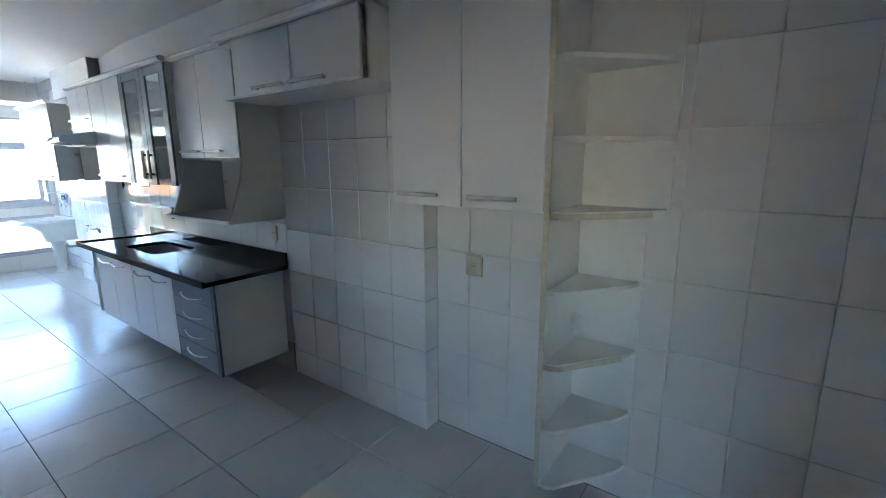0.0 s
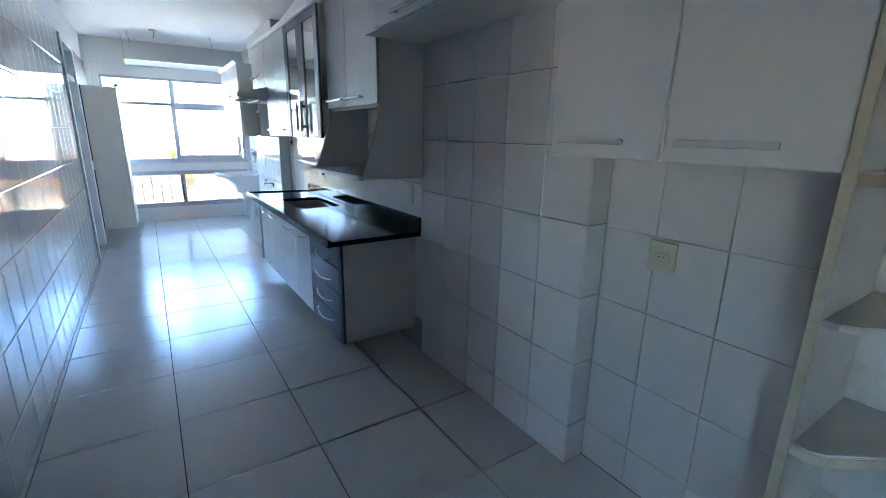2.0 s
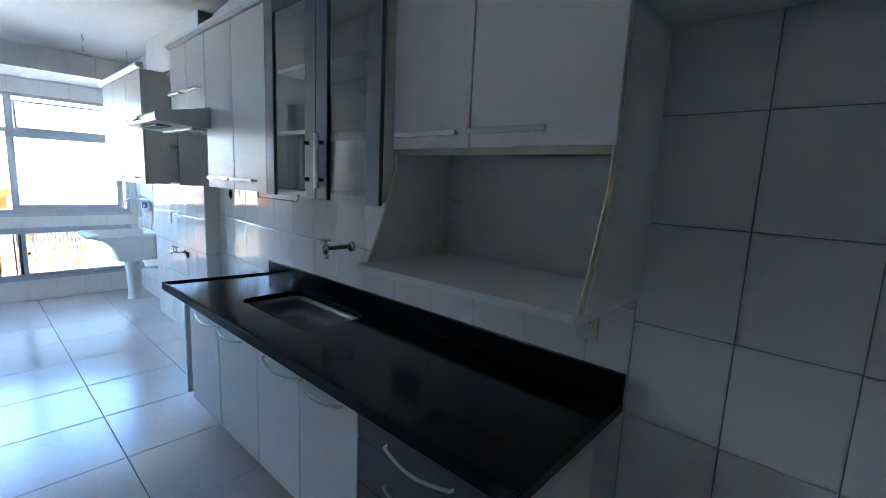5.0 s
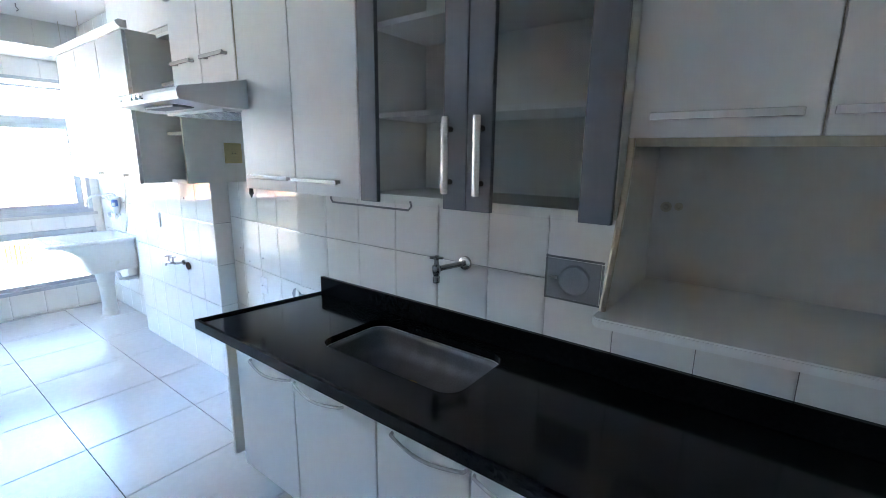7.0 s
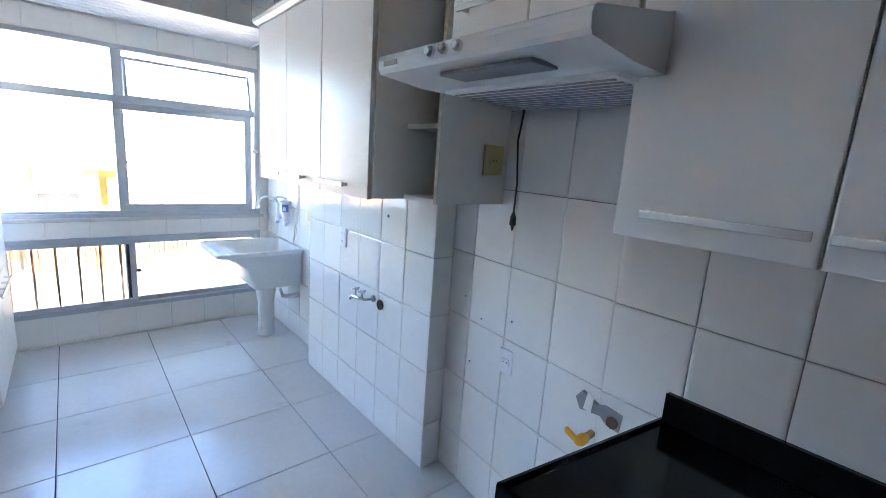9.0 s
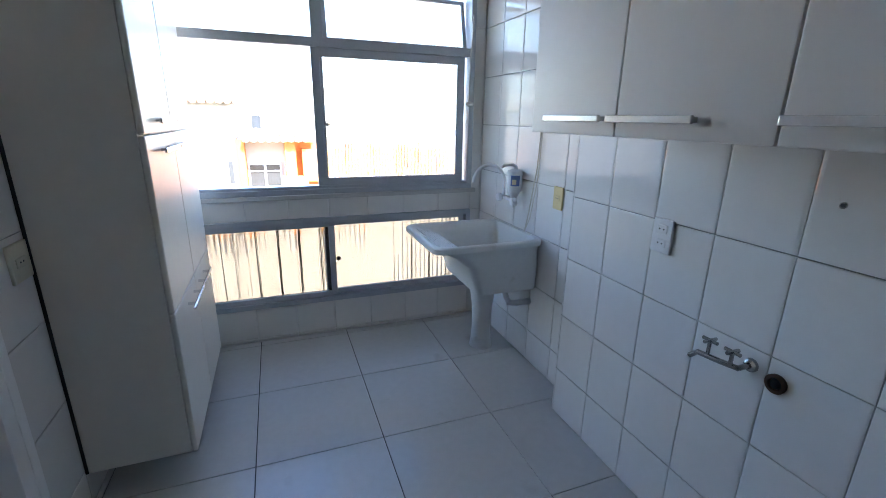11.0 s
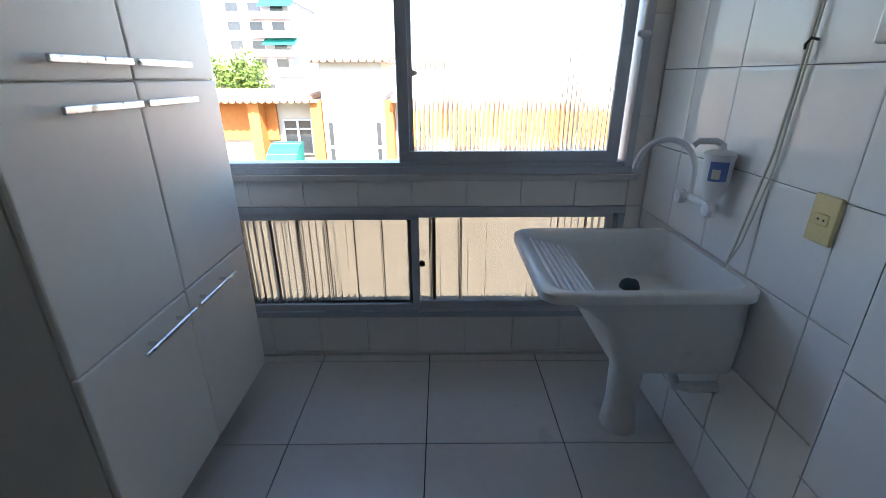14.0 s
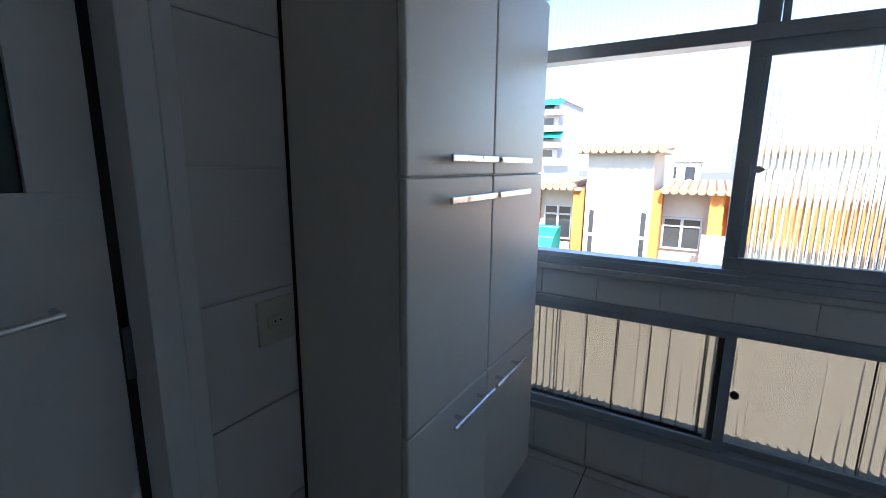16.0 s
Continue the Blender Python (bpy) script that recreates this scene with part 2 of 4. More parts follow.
# ---- floor, walls, ceiling ----
floor = structure("floor", box(-7.15, 0.32, -7.15, WIN + 0.02, -0.12, -0.008), M_GROUTF, "light grey square ceramic floor tiles with dark joints", "floor")
wall_right = structure("wall_right", box(0.009, 0.3, -1.352, 2.66, 0, CEIL), M_GROUT, "white glazed tile kitchen wall behind the worktop", "wall")
wall_recess = structure("wall_recess", box(0.139, 0.3, BACK, -1.352, 0, CEIL), M_GROUTL, "white tiled wall set back beside the shelves", "wall")
wall_bay = structure("wall_bay", prism([(0.009, 2.66), (0.3, 2.66), (0.3, 3.67), (0.098, 3.67)], "z", 0, CEIL), M_GROUT, "white tiled wall of the empty stove bay", "wall")
wall_pier = structure("wall_pier", box(-0.026, 0.3, 3.67, 5.14, 0, CEIL), M_GROUT, "white tiled pier standing proud of the wall", "wall")
wall_laundry = structure("wall_laundry", box(0.109, 0.3, 5.14, WIN + 0.009, 0, CEIL), M_GROUT, "white tiled laundry wall behind the sink", "wall")
bm = box(LEFT - 0.15, LEFT - 0.009, -2.25, 4.0, 0, CEIL)
box(LEFT - 0.15, LEFT - 0.009, 4.88, WIN + 0.2, 0, CEIL, into=bm)
box(LEFT - 0.15, LEFT - 0.009, 4.0, 4.88, 2.52, CEIL, into=bm)
box(LEFT - 0.15, LEFT - 0.009, BACK, -3.7, 0, CEIL, into=bm)
box(LEFT - 0.15, LEFT - 0.009, -3.7, -2.25, 2.12, CEIL, into=bm)
wall_left = structure("wall_left", bm, M_PAINT, "white tiled wall with two doorways", "wall")
bm = box(LEFT - 0.15, -1.99, WIN + 0.009, WIN + 0.16, -0.12, CEIL)
for x0, x1, z0, z1 in ((-1.99, 0.02, -0.12, 0.245), (-1.99, 0.02, 0.86, 1.0), (-1.99, 0.02, 2.36, CEIL), (0.02, 0.3, -0.12, CEIL)):
    box(x0, x1, WIN + 0.009, WIN + 0.16, z0, z1, into=bm)
wall_window = structure("wall_window", bm, M_PAINT, "white tiled outer wall with two aluminium windows", "wall")
structure("wall_back", box(LEFT - 0.15, 0.3, BACK - 0.15, BACK, 0, CEIL), M_PAINT, "plain white painted end wall", "wall")
# unseen rooms; the gap in the x = -7 wall is added for fill light
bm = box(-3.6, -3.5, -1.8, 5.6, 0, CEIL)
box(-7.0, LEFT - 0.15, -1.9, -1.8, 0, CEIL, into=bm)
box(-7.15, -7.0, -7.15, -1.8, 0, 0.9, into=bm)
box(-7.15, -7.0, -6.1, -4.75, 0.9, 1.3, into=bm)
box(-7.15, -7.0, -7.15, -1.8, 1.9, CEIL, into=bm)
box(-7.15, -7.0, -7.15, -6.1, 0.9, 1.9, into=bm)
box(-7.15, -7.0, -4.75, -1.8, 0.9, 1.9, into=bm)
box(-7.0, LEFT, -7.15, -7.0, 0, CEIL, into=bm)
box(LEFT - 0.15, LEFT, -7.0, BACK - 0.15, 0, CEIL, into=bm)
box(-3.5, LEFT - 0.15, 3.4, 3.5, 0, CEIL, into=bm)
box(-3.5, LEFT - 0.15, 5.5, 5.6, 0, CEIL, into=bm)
structure("wall_fill_room", bm, M_FILLROOM, "unseen cream walls beyond the doorways, with an added opening for fill light", "wall")
structure("ceiling", box(-7.15, 0.3, -7.15, WIN + 0.2, CEIL, CEIL + 0.12), M_CEIL, "white painted kitchen ceiling", "ceiling")
for nm, b in (("paint_above_right", box(-0.001, 0.009, -1.352, 2.66, 2.53, CEIL)), ("paint_above_recess", box(0.129, 0.139, BACK, -1.352, 2.53, CEIL))):
    structure("trim_" + nm, b, M_PAINT, "white painted band above the wall tiles", "wall")
structure("trim_bay", prism([(0.002, 2.66), (0.009, 2.66), (0.098, 3.67), (0.09, 3.67)], "z", 2.53, CEIL), M_PAINT, "white painted band above the bay tiles", "wall")
structure("trim_pier", box(-0.036, -0.026, 3.66, 5.14, 2.53, CEIL), M_PAINT, "white painted band above the pier tiles", "wall")
structure("trim_low_strip", box(0.003, 0.009, 0.02, 2.73, 0.0, 0.24), M_LOWSTRIP, "rough brown wall strip under the sink cabinet", "wall")

# ---- windows ----
def ribbed(x0, x1, z0, z1, y, pitch=0.021, depth=0.0035):
    """A pane with upright half-round ribs on its outer face."""
    bm = bmesh.new()
    n = max(4, int((x1 - x0) / pitch))
    front, back = [], []
    for i in range(n * 5 + 1):
        x = x0 + (x1 - x0) * i / (n * 5)
        k = (i % 5) / 5
        d = depth * math.sin(math.pi * k) if i % 5 else 0.0
        front.append([bm.verts.new((x, y - 0.002, z)) for z in (z0, z1)])
        back.append([bm.verts.new((x, y + 0.002 + d, z)) for z in (z0, z1)])
    for s in (front, back):
        for a, b in zip(s, s[1:]):
            bm.faces.new((a[0], b[0], b[1], a[1]))
    for a, b, c, d in ((front[0], back[0], 0, 1), (front[-1], back[-1], 0, 1)):
        bm.faces.new((a[0], a[1], b[1], b[0]))
    for e in (0, 1):
        for i in range(len(front) - 1):
            bm.faces.new((front[i][e], front[i + 1][e], back[i + 1][e], back[i][e]))
    return bm


def pane(bm, parent, label, material=None):
    ob = part("pane", bm, material or M_RIB, parent, label)
    ob.visible_shadow = False
    return ob


def rim(x0, x1, z0, z1, y0, y1, w, into=None, wb=None):
    bm = into or bmesh.new()
    wb = wb or w
    box(x0, x1, y0, y1, z0, z0 + wb, 0.002, 1, into=bm)
    box(x0, x1, y0, y1, z1 - w, z1, 0.002, 1, into=bm)
    box(x0, x0 + w, y0, y1, z0 + wb, z1 - w, 0.002, 1, into=bm)
    box(x1 - w, x1, y0, y1, z0 + wb, z1 - w, 0.002, 1, into=bm)
    return bm


win1 = thing("window_1", "aluminium sliding window with ribbed glass, one half slid open", "window", kind="structure", at=(-1, WIN, 1.04))
part("window_frame", rim(-1.99, 0.02, 1.022, 2.36, WIN - 0.012, WIN + 0.10, 0.035), M_ALU, win1)
part("transom", box(-1.955, -0.015, WIN - 0.008, WIN + 0.09, 1.93, 1.985, 0.003), M_ALU, win1)
part("mullion", box(-1.075, -1.005, WIN + 0.0, WIN + 0.09, 1.985, 2.325, 0.003), M_ALU, win1)
part("sash", rim(-1.085, -0.05, 1.075, 1.93, WIN + 0.012, WIN + 0.04, 0.052, wb=0.05), M_ALU, win1, "sliding aluminium sash")
pane(ribbed(-1.035, -0.10, 1.125, 1.88, WIN + 0.026), win1, "ribbed clear glass")
part("sash", rim(-1.06, -0.03, 1.075, 1.93, WIN + 0.05, WIN + 0.078, 0.045), M_ALU, win1, "second sash slid behind the first")
pane(ribbed(-1.015, -0.075, 1.12, 1.885, WIN + 0.064), win1, "second ribbed pane")
part("latch", prism([(-1.03, 1.47), (-1.01, 1.485), (-0.985, 1.47), (-1.01, 1.455)], "y", WIN - 0.004, WIN + 0.012), M_ALUH, win1, "small latch")
part("rail", box(-1.955, -0.02, WIN + 0.0, WIN + 0.088, 1.055, 1.075), M_ALU, win1)
pane(ribbed(-1.955, -1.075, 1.985, 2.325, WIN + 0.05), win1, "fixed pane over the open half")
sw = part("hopper_sash", rim(-0.998, -0.02, 0, 0.335, -0.012, 0.012, 0.026), M_ALU, win1, "top-hung sash tilted open")
gl = part("pane", ribbed(-0.972, -0.046, 0.026, 0.309, 0), M_RIB, win1, "tilted ribbed pane")
gl.visible_shadow = False
for o in (sw, gl):
    o.matrix_local = Matrix.Translation(Vector((1, 0, 0.945))) @ Matrix.Rotation(radians(-13), 4, "X") @ Matrix.Translation((0, 0.06, 0))
part("stay_arm", tube([(-0.03, WIN - 0.03, 1.60), (-0.028, WIN - 0.045, 1.95), (-0.03, WIN - 0.08, 2.18)], 0.006), M_ALUH, win1, "aluminium lever for the hopper")
part("lever_knob", turned([(0.006, -0.03), (0.014, -0.02), (0.014, 0.02), (0.006, 0.03)], (-0.03, WIN - 0.045, 1.62), "x", 12), M_PLASTIC, win1, "white lever knob")
structure("ledge_outside", box(-2.3, 0.4, WIN + 0.16, WIN + 0.33, 0.08, 0.2, 0.01), M_CREAMW, "cream concrete ledge outside the low window", "ledge")
structure("window_sill_1", box(-2.0, 0.05, WIN - 0.03, WIN + 0.10, 0.992, 1.022, 0.005), M_STONE, "grey stone window sill", "window sill")

win2 = thing("window_2", "low aluminium sliding window with dark beige ribbed glass", "window", kind="structure", at=(-1, WIN, 0.29))
part("window_frame", rim(-1.99, 0.02, 0.245, 0.86, WIN - 0.012, WIN + 0.09, 0.035), M_ALU, win2)
part("sash", rim(-1.965, -1.0, 0.275, 0.83, WIN + 0.004, WIN + 0.032, 0.04), M_ALU, win2)
pane(ribbed(-1.925, -1.04, 0.312, 0.793, WIN + 0.018, 0.034, 0.005), win2, "dark beige ribbed glass", M_RIBTINT)
part("sash", rim(-1.06, -0.01, 0.275, 0.83, WIN + 0.042, WIN + 0.07, 0.04), M_ALU, win2)
pane(ribbed(-1.02, -0.05, 0.312, 0.793, WIN + 0.056, 0.034, 0.005), win2, "dark beige ribbed glass", M_RIBTINT)
kn = part("knob", turned([(0.008, 0), (0.008, -0.018), (0.016, -0.022), (0.016, -0.034), (0.006, -0.038)], (-0.985, WIN + 0.006, 0.565), "y", 12), M_BLACK, win2, "black latch knob")

guard = thing("window_guard", "dark thin upright bars outside the low window", "window guard", at=(-1, WIN + 0.13, 0.26))
for i in range(14):
    x = -1.91 + i * 0.139
    part("bar", tube([(x, WIN + 0.13, 0.247), (x, WIN + 0.13, 0.858)], 0.006, 8), M_BLACK, guard)
for z in (0.262, 0.845):
    part("rail", box(-1.985, 0.015, WIN + 0.138, WIN + 0.146, z - 0.01, z + 0.01), M_BLACK, guard)

# ---- doorway to the left ----
dr = thing("door_1", "white painted door with dark glass set in a white frame", "door", kind="structure", at=(LEFT, 4.44, 0))
for nm, b in (("jamb", box(LEFT - 0.15, LEFT + 0.02, 3.965, 4.03, 0, 2.52, 0.004)), ("jamb", box(LEFT - 0.15, LEFT + 0.02, 4.845, 4.91, 0, 2.52, 0.004)),
              ("head", box(LEFT - 0.15, LEFT + 0.02, 4.03, 4.845, 2.46, 2.53, 0.004)), ("transom_bar", box(LEFT - 0.13, LEFT, 4.03, 4.845, 2.1, 2.15, 0.003))):
    part(nm, b, M_PAINT, dr)
part("casing", box(LEFT + 0.0, LEFT + 0.022, 4.905, 4.95, 0, 2.53, 0.005), M_PAINT, dr)
part("casing", box(LEFT + 0.0, LEFT + 0.022, 3.92, 3.97, 0, 2.53, 0.005), M_PAINT, dr)
part("transom_panel", box(LEFT - 0.10, LEFT - 0.07, 4.03, 4.845, 2.15, 2.46), M_GREYL, dr, "grey panel over the door")
leaf = part("leaf", box(LEFT - 0.115, LEFT - 0.08, 4.04, 4.825, 0.01, 1.42, 0.003), M_PAINT, dr, "white door leaf")
bm = box(LEFT - 0.115, LEFT - 0.08, 4.04, 4.16, 1.42, 2.09)
box(LEFT - 0.115, LEFT - 0.08, 4.71, 4.825, 1.42, 2.09, into=bm)
box(LEFT - 0.115, LEFT - 0.08, 4.16, 4.71, 1.96, 2.09, into=bm)
part("upper_frame", bm, M_PAINT, dr)
part("pane", box(LEFT - 0.10, LEFT - 0.094, 4.16, 4.71, 1.42, 1.96), M_DOORG, dr, "dark greenish glass")
part("strike_plate", box(LEFT - 0.083, LEFT - 0.074, 4.828, 4.845, 1.0, 1.12), M_STEEL, dr)
hd = part("door_handle", tube([(LEFT - 0.08, 4.72, 1.19), (LEFT - 0.035, 4.72, 1.19), (LEFT - 0.03, 4.61, 1.185)], 0.008), M_CHROME, dr, "chrome lever handle")
# black strip stands in for the shade between leaf and jamb
part("gap_shade_strip", box(LEFT - 0.12, LEFT - 0.079, 4.826, 4.845, 0.01, 2.09), M_BLACK, dr, "black strip put in as the shade of the door gap")


# ---- handles ----
def bar_handle(parent, x, y0, y1, z, material=None, label="flat aluminium bar handle"):
    bm = box(x - 0.036, x - 0.026, y0, y1, z - 0.009, z + 0.009, 0.003, 2)
    for y in (y0 + 0.02, y1 - 0.02):
        box(x - 0.027, x + 0.001, y - 0.006, y + 0.006, z - 0.006, z + 0.006, into=bm)
    return part("handle", bm, material or M_ALUH, parent, label)


def bow_handle(parent, x, y0, y1, z, label="curved metal bow handle"):
    pts = [(x, y0, z), (x - 0.014, y0 + 0.004, z)]
    for i in range(9):
        u = i / 8
        pts.append((x - 0.016 - 0.018 * math.sin(math.pi * u), y0 + 0.01 + (y1 - y0 - 0.02) * u, z - 0.014 * math.sin(math.pi * u)))
    pts += [(x - 0.014, y1 - 0.004, z), (x, y1, z)]
    return smooth(part("handle", tube(pts, 0.006, 8), M_ALUH, parent, label))


# ---- base cabinets ----
CT = 0.897
top = thing("worktop", "polished black granite worktop with a raised back edge", "worktop", at=(-0.33, 1.3, 0.86))
SX0, SX1, SY0, SY1 = -0.455, -0.085, 1.285, 1.985
bm = bmesh.new()


def rounded(x0, x1, y0, y1, r, n=6):
    pts = []
    for cx, cy, a in ((x1 - r, y1 - r, 0), (x0 + r, y1 - r, 90), (x0 + r, y0 + r, 180), (x1 - r, y0 + r, 270)):
        for k in range(n + 1):
            t = radians(a + 90 * k / n)
            pts.append((cx + r * math.cos(t), cy + r * math.sin(t)))
    return pts


def skew(bm):
    """The far end of the worktop runs at a slant to the wall."""
    for v in bm.verts:
        if v.co.y > 2.46:
            v.co.y -= 0.022 + 0.105 * (v.co.x + 0.66) / 0.66
    return bm


outer = rounded(-0.66, -0.002, 0.0, 2.64, 0.012, 6)
inner = rounded(SX0, SX1, SY0, SY1, 0.075, 6)
rings = [[bm.verts.new((x, y, z)) for x, y in o] for o, z in ((outer, CT), (inner, CT), (inner, CT - 0.032), (outer, CT - 0.032))]
n = len(outer)
for a, b in ((0, 1), (1, 2), (2, 3), (3, 0)):
    for k in range(n):
        bm.faces.new((rings[a][k], rings[a][(k + 1) % n], rings[b][(k + 1) % n], rings[b][k]))
part("slab", skew(bm), M_GRANITE, top)
part("front_lip", skew(prism([(-0.662, CT - 0.034), (-0.662, CT + 0.010), (-0.650, CT + 0.012), (-0.640, CT + 0.001), (-0.640, CT - 0.034)], "y", 0.002, 2.638)), M_GRANITE, top)
part("end_lip", skew(prism([(2.643, CT - 0.034), (2.643, CT + 0.010), (2.633, CT + 0.012), (2.624, CT + 0.001), (2.624, CT - 0.034)], "x", -0.655, -0.004)), M_GRANITE, top)
part("backsplash", skew(box(-0.022, -0.001, 0.004, 2.636, CT + 0.002, 0.995, 0.003)), M_GRANITE, top, "black granite upstand")

sink = thing("kitchen_sink", "worn stainless steel sink bowl sunk in the black worktop", "sink", at=(-0.285, 1.62, 0.75))
bm = bmesh.new()
levels = ((0.0, CT - 0.034, 0.075), (0.004, CT - 0.06, 0.075), (0.010, CT - 0.10, 0.072), (0.020, CT - 0.125, 0.068), (0.036, CT - 0.141, 0.062), (0.06, CT - 0.148, 0.055), (0.12, CT - 0.152, 0.045))
rr = [[bm.verts.new((x, y, z)) for x, y in rounded(SX0 + d, SX1 - d, SY0 + d, SY1 - d, r, 6)] for d, z, r in levels]
for a, b in zip(rr, rr[1:]):
    for k in range(len(a)):
        bm.faces.new((a[k], a[(k + 1) % len(a)], b[(k + 1) % len(a)], b[k]))
bm.faces.new(rr[-1])
bowl = smooth(part("bowl", bm, M_SINK, sink), 60)
bowl.modifiers.new("thick", "SOLIDIFY").thickness = 0.002
part("drain", turned([(0.045, 0), (0.045, 0.004), (0.036, 0.004), (0.030, -0.002), (0.012, -0.002)], (-0.29, 1.63, CT - 0.150)), M_BRASS, sink, "brown stained drain ring")
part("plug", turned([(0.028, -0.001), (0.028, 0.003), (0.008, 0.005)], (-0.29, 1.63, CT - 0.149)), M_BLACK, sink, "dark strainer")

ZB, ZT, FX = 0.158, 0.862, -0.555
base = thing("sink_cabinet", "white laminate wall-hung base cabinet with four doors", "cabinet", at=(-0.27, 1.6, ZB))
part("panel", box(FX + 0.02, -0.002, 0.737, 0.755, ZB, ZT), M_WHITE, base)
part("panel", box(FX + 0.02, -0.002, 2.452, 2.47, ZB, ZT), M_WHITE, base)
part("panel", box(FX + 0.02, -0.002, 0.755, 2.452, ZB, ZB + 0.018), M_WHITE, base)
part("panel", box(-0.02, -0.002, 0.755, 2.452, ZB + 0.018, ZT - 0.2), M_WHITE, base)
part("end_panel", skew(box(FX, -0.002, 2.60, 2.625, ZB, ZT, 0.002)), M_CREAM, base, "open end panel")
part("end_shelf", box(FX + 0.02, -0.1, 2.472, 2.50, ZB, ZB + 0.018), M_CREAM, base, "open end shelf")
for i, (y0, y1) in enumerate(((0.735, 1.145), (1.145, 1.54), (1.54, 2.02), (2.02, 2.47))):
    d = part("door", box(FX - 0.002, FX + 0.018, y0 + 0.0035, y1 - 0.0035, ZB + 0.003, ZT - 0.045, 0.004), M_WHITE, base)
    hy = ((0.83, 1.13), (1.16, 1.46), (1.71, 2.005), (2.035, 2.335))[i]
    bow_handle(d, FX - 0.002, hy[0], hy[1], 0.752)
drw = thing("drawer_unit", "dark grey four-drawer unit with cream side panel", "drawer unit", at=(-0.27, 0.42, ZB))
part("side_panel", box(FX + 0.018, -0.004, 0.085, 0.11, ZB, ZT, 0.002), M_CREAM, drw, "cream laminate side panel")
part("side_panel", box(FX + 0.02, -0.004, 0.712, 0.734, ZB, ZT), M_WHITE, drw)
part("carcass", box(FX + 0.03, -0.004, 0.11, 0.712, ZB, ZB + 0.02), M_WHITE, drw)
part("edge_strip", box(FX - 0.002, FX + 0.017, 0.083, 0.112, ZB, ZT, 0.002), M_GREY, drw, "dark grey edge strip")
for i in range(4):
    h = (ZT - ZB - 0.01) / 4
    z = ZB + i * h
    d = part("drawer", box(FX - 0.004, FX + 0.016, 0.114, 0.731, z + 0.003, z + h - 0.003, 0.003), M_GREY, drw)
    bow_handle(d, FX - 0.004, 0.27, 0.57, (0.268, 0.415, 0.568, 0.716)[i])

# ---- wall cabinets over the worktop ----
UX = -0.38
UZ = 2.44


def upper(name, label, y0, y1, z0, z1, x, back=-0.002, material=None, doors=(), handle=0.055, grips=()):
    ob = thing(name, label, "cabinet", at=((x + back) / 2, (y0 + y1) / 2, z0))
    m = material or M_WHITE
    part("side", box(x + 0.02, back, y0, y0 + 0.018, z0, z1), m, ob)
    part("side", box(x + 0.02, back, y1 - 0.018, y1, z0, z1), m, ob)
    part("top", box(x + 0.02, back, y0 + 0.018, y1 - 0.018, z1 - 0.018, z1), m, ob)
    part("bottom", box(x + 0.02, back, y0 + 0.018, y1 - 0.018, z0, z0 + 0.018), m, ob)
    part("back", box(back - 0.012, back, y0 + 0.018, y1 - 0.018, z0 + 0.018, z1 - 0.018), m, ob)
    for i, (a, b) in enumerate(doors):
        d = part("door", box(x, x + 0.019, a + 0.0025, b - 0.0025, z0 - 0.004, z1 - 0.004, 0.003), M_WHITE, ob)
        part("edge_band", box(x + 0.004, x + 0.017, a + 0.0005, a + 0.0013, z0, z1 - 0.01), M_EDGE, d)
        g = grips[i] if grips else ((a + b) / 2 - (b - a) * 0.34, (a + b) / 2 + (b - a) * 0.34)
        bar_handle(d, x, g[0], g[1], z0 + handle)
    return ob


def crown(parent, x, y0, y1, z, ret=0.0):
    part("crown", prism([(x + 0.02, z), (x - 0.012, z), (x - 0.03, z + 0.012), (x - 0.035, z + 0.028), (x - 0.02, z + 0.04), (x + 0.02, z + 0.04)], "y", y0, y1), M_WHITE, parent, "rounded white cornice")


u3 = upper("wall_cabinet", "white two-door wall cabinet over the worktop", 1.777, 2.58, 1.508, UZ, UX, doors=((1.777, 2.175), (2.175, 2.572)), grips=((1.875, 2.165), (2.19, 2.495)))
crown(u3, UX, 1.777, 2.58, UZ)
# glazed unit
gu = upper("glazed_wall_cabinet", "wall cabinet with two grey framed glass doors", 0.857, 1.776, 1.512, UZ, UX, material=M_CREAM)
crown(gu, UX, 0.857, 1.777, UZ)
for z in (1.80, 2.105):
    part("shelf", box(UX + 0.06, -0.016, 0.875, 1.758, z, z + 0.018), M_WHITE, gu)
for y0, y1, hy in ((0.857, 1.303, 1.247), (1.303, 1.776, 1.362)):
    bm = bmesh.new()
    w = 0.088
    for a, b, c, d in ((y0 + 0.002, y0 + w, 1.50, UZ - 0.004), (y1 - w, y1 - 0.002, 1.50, UZ - 0.004)):
        box(UX - 0.002, UX + 0.018, a, b, c, d, 0.003, into=bm)
    dd = part("door", bm, M_GREYL, gu, "grey stiles of a glass door")
    part("top_rail", box(UX, UX + 0.016, y0 + w, y1 - w, UZ - 0.07, UZ - 0.006), M_GREYL, dd)
    g = part("pane", box(UX + 0.005, UX + 0.009, y0 + w - 0.01, y1 - w + 0.01, 1.502, UZ - 0.06), M_CLEAR, dd, "clear glass")
    g.visible_shadow = False
    bm = tube([(UX - 0.034, hy, 1.552), (UX - 0.034, hy, 1.784)], 0.011, 12)
    part("handle", bm, M_ALUH, dd, "upright satin bar handle")
    for z in (1.588, 1.748):
        part("handle_post", tube([(UX - 0.032, hy, z), (UX - 0.001, hy, z)], 0.009, 10), M_BLACK, dd)
part("cup_holes", box(-0.0165, -0.0145, 1.42, 1.46, 2.03, 2.05), M_IVORY, gu, "screw fixings")
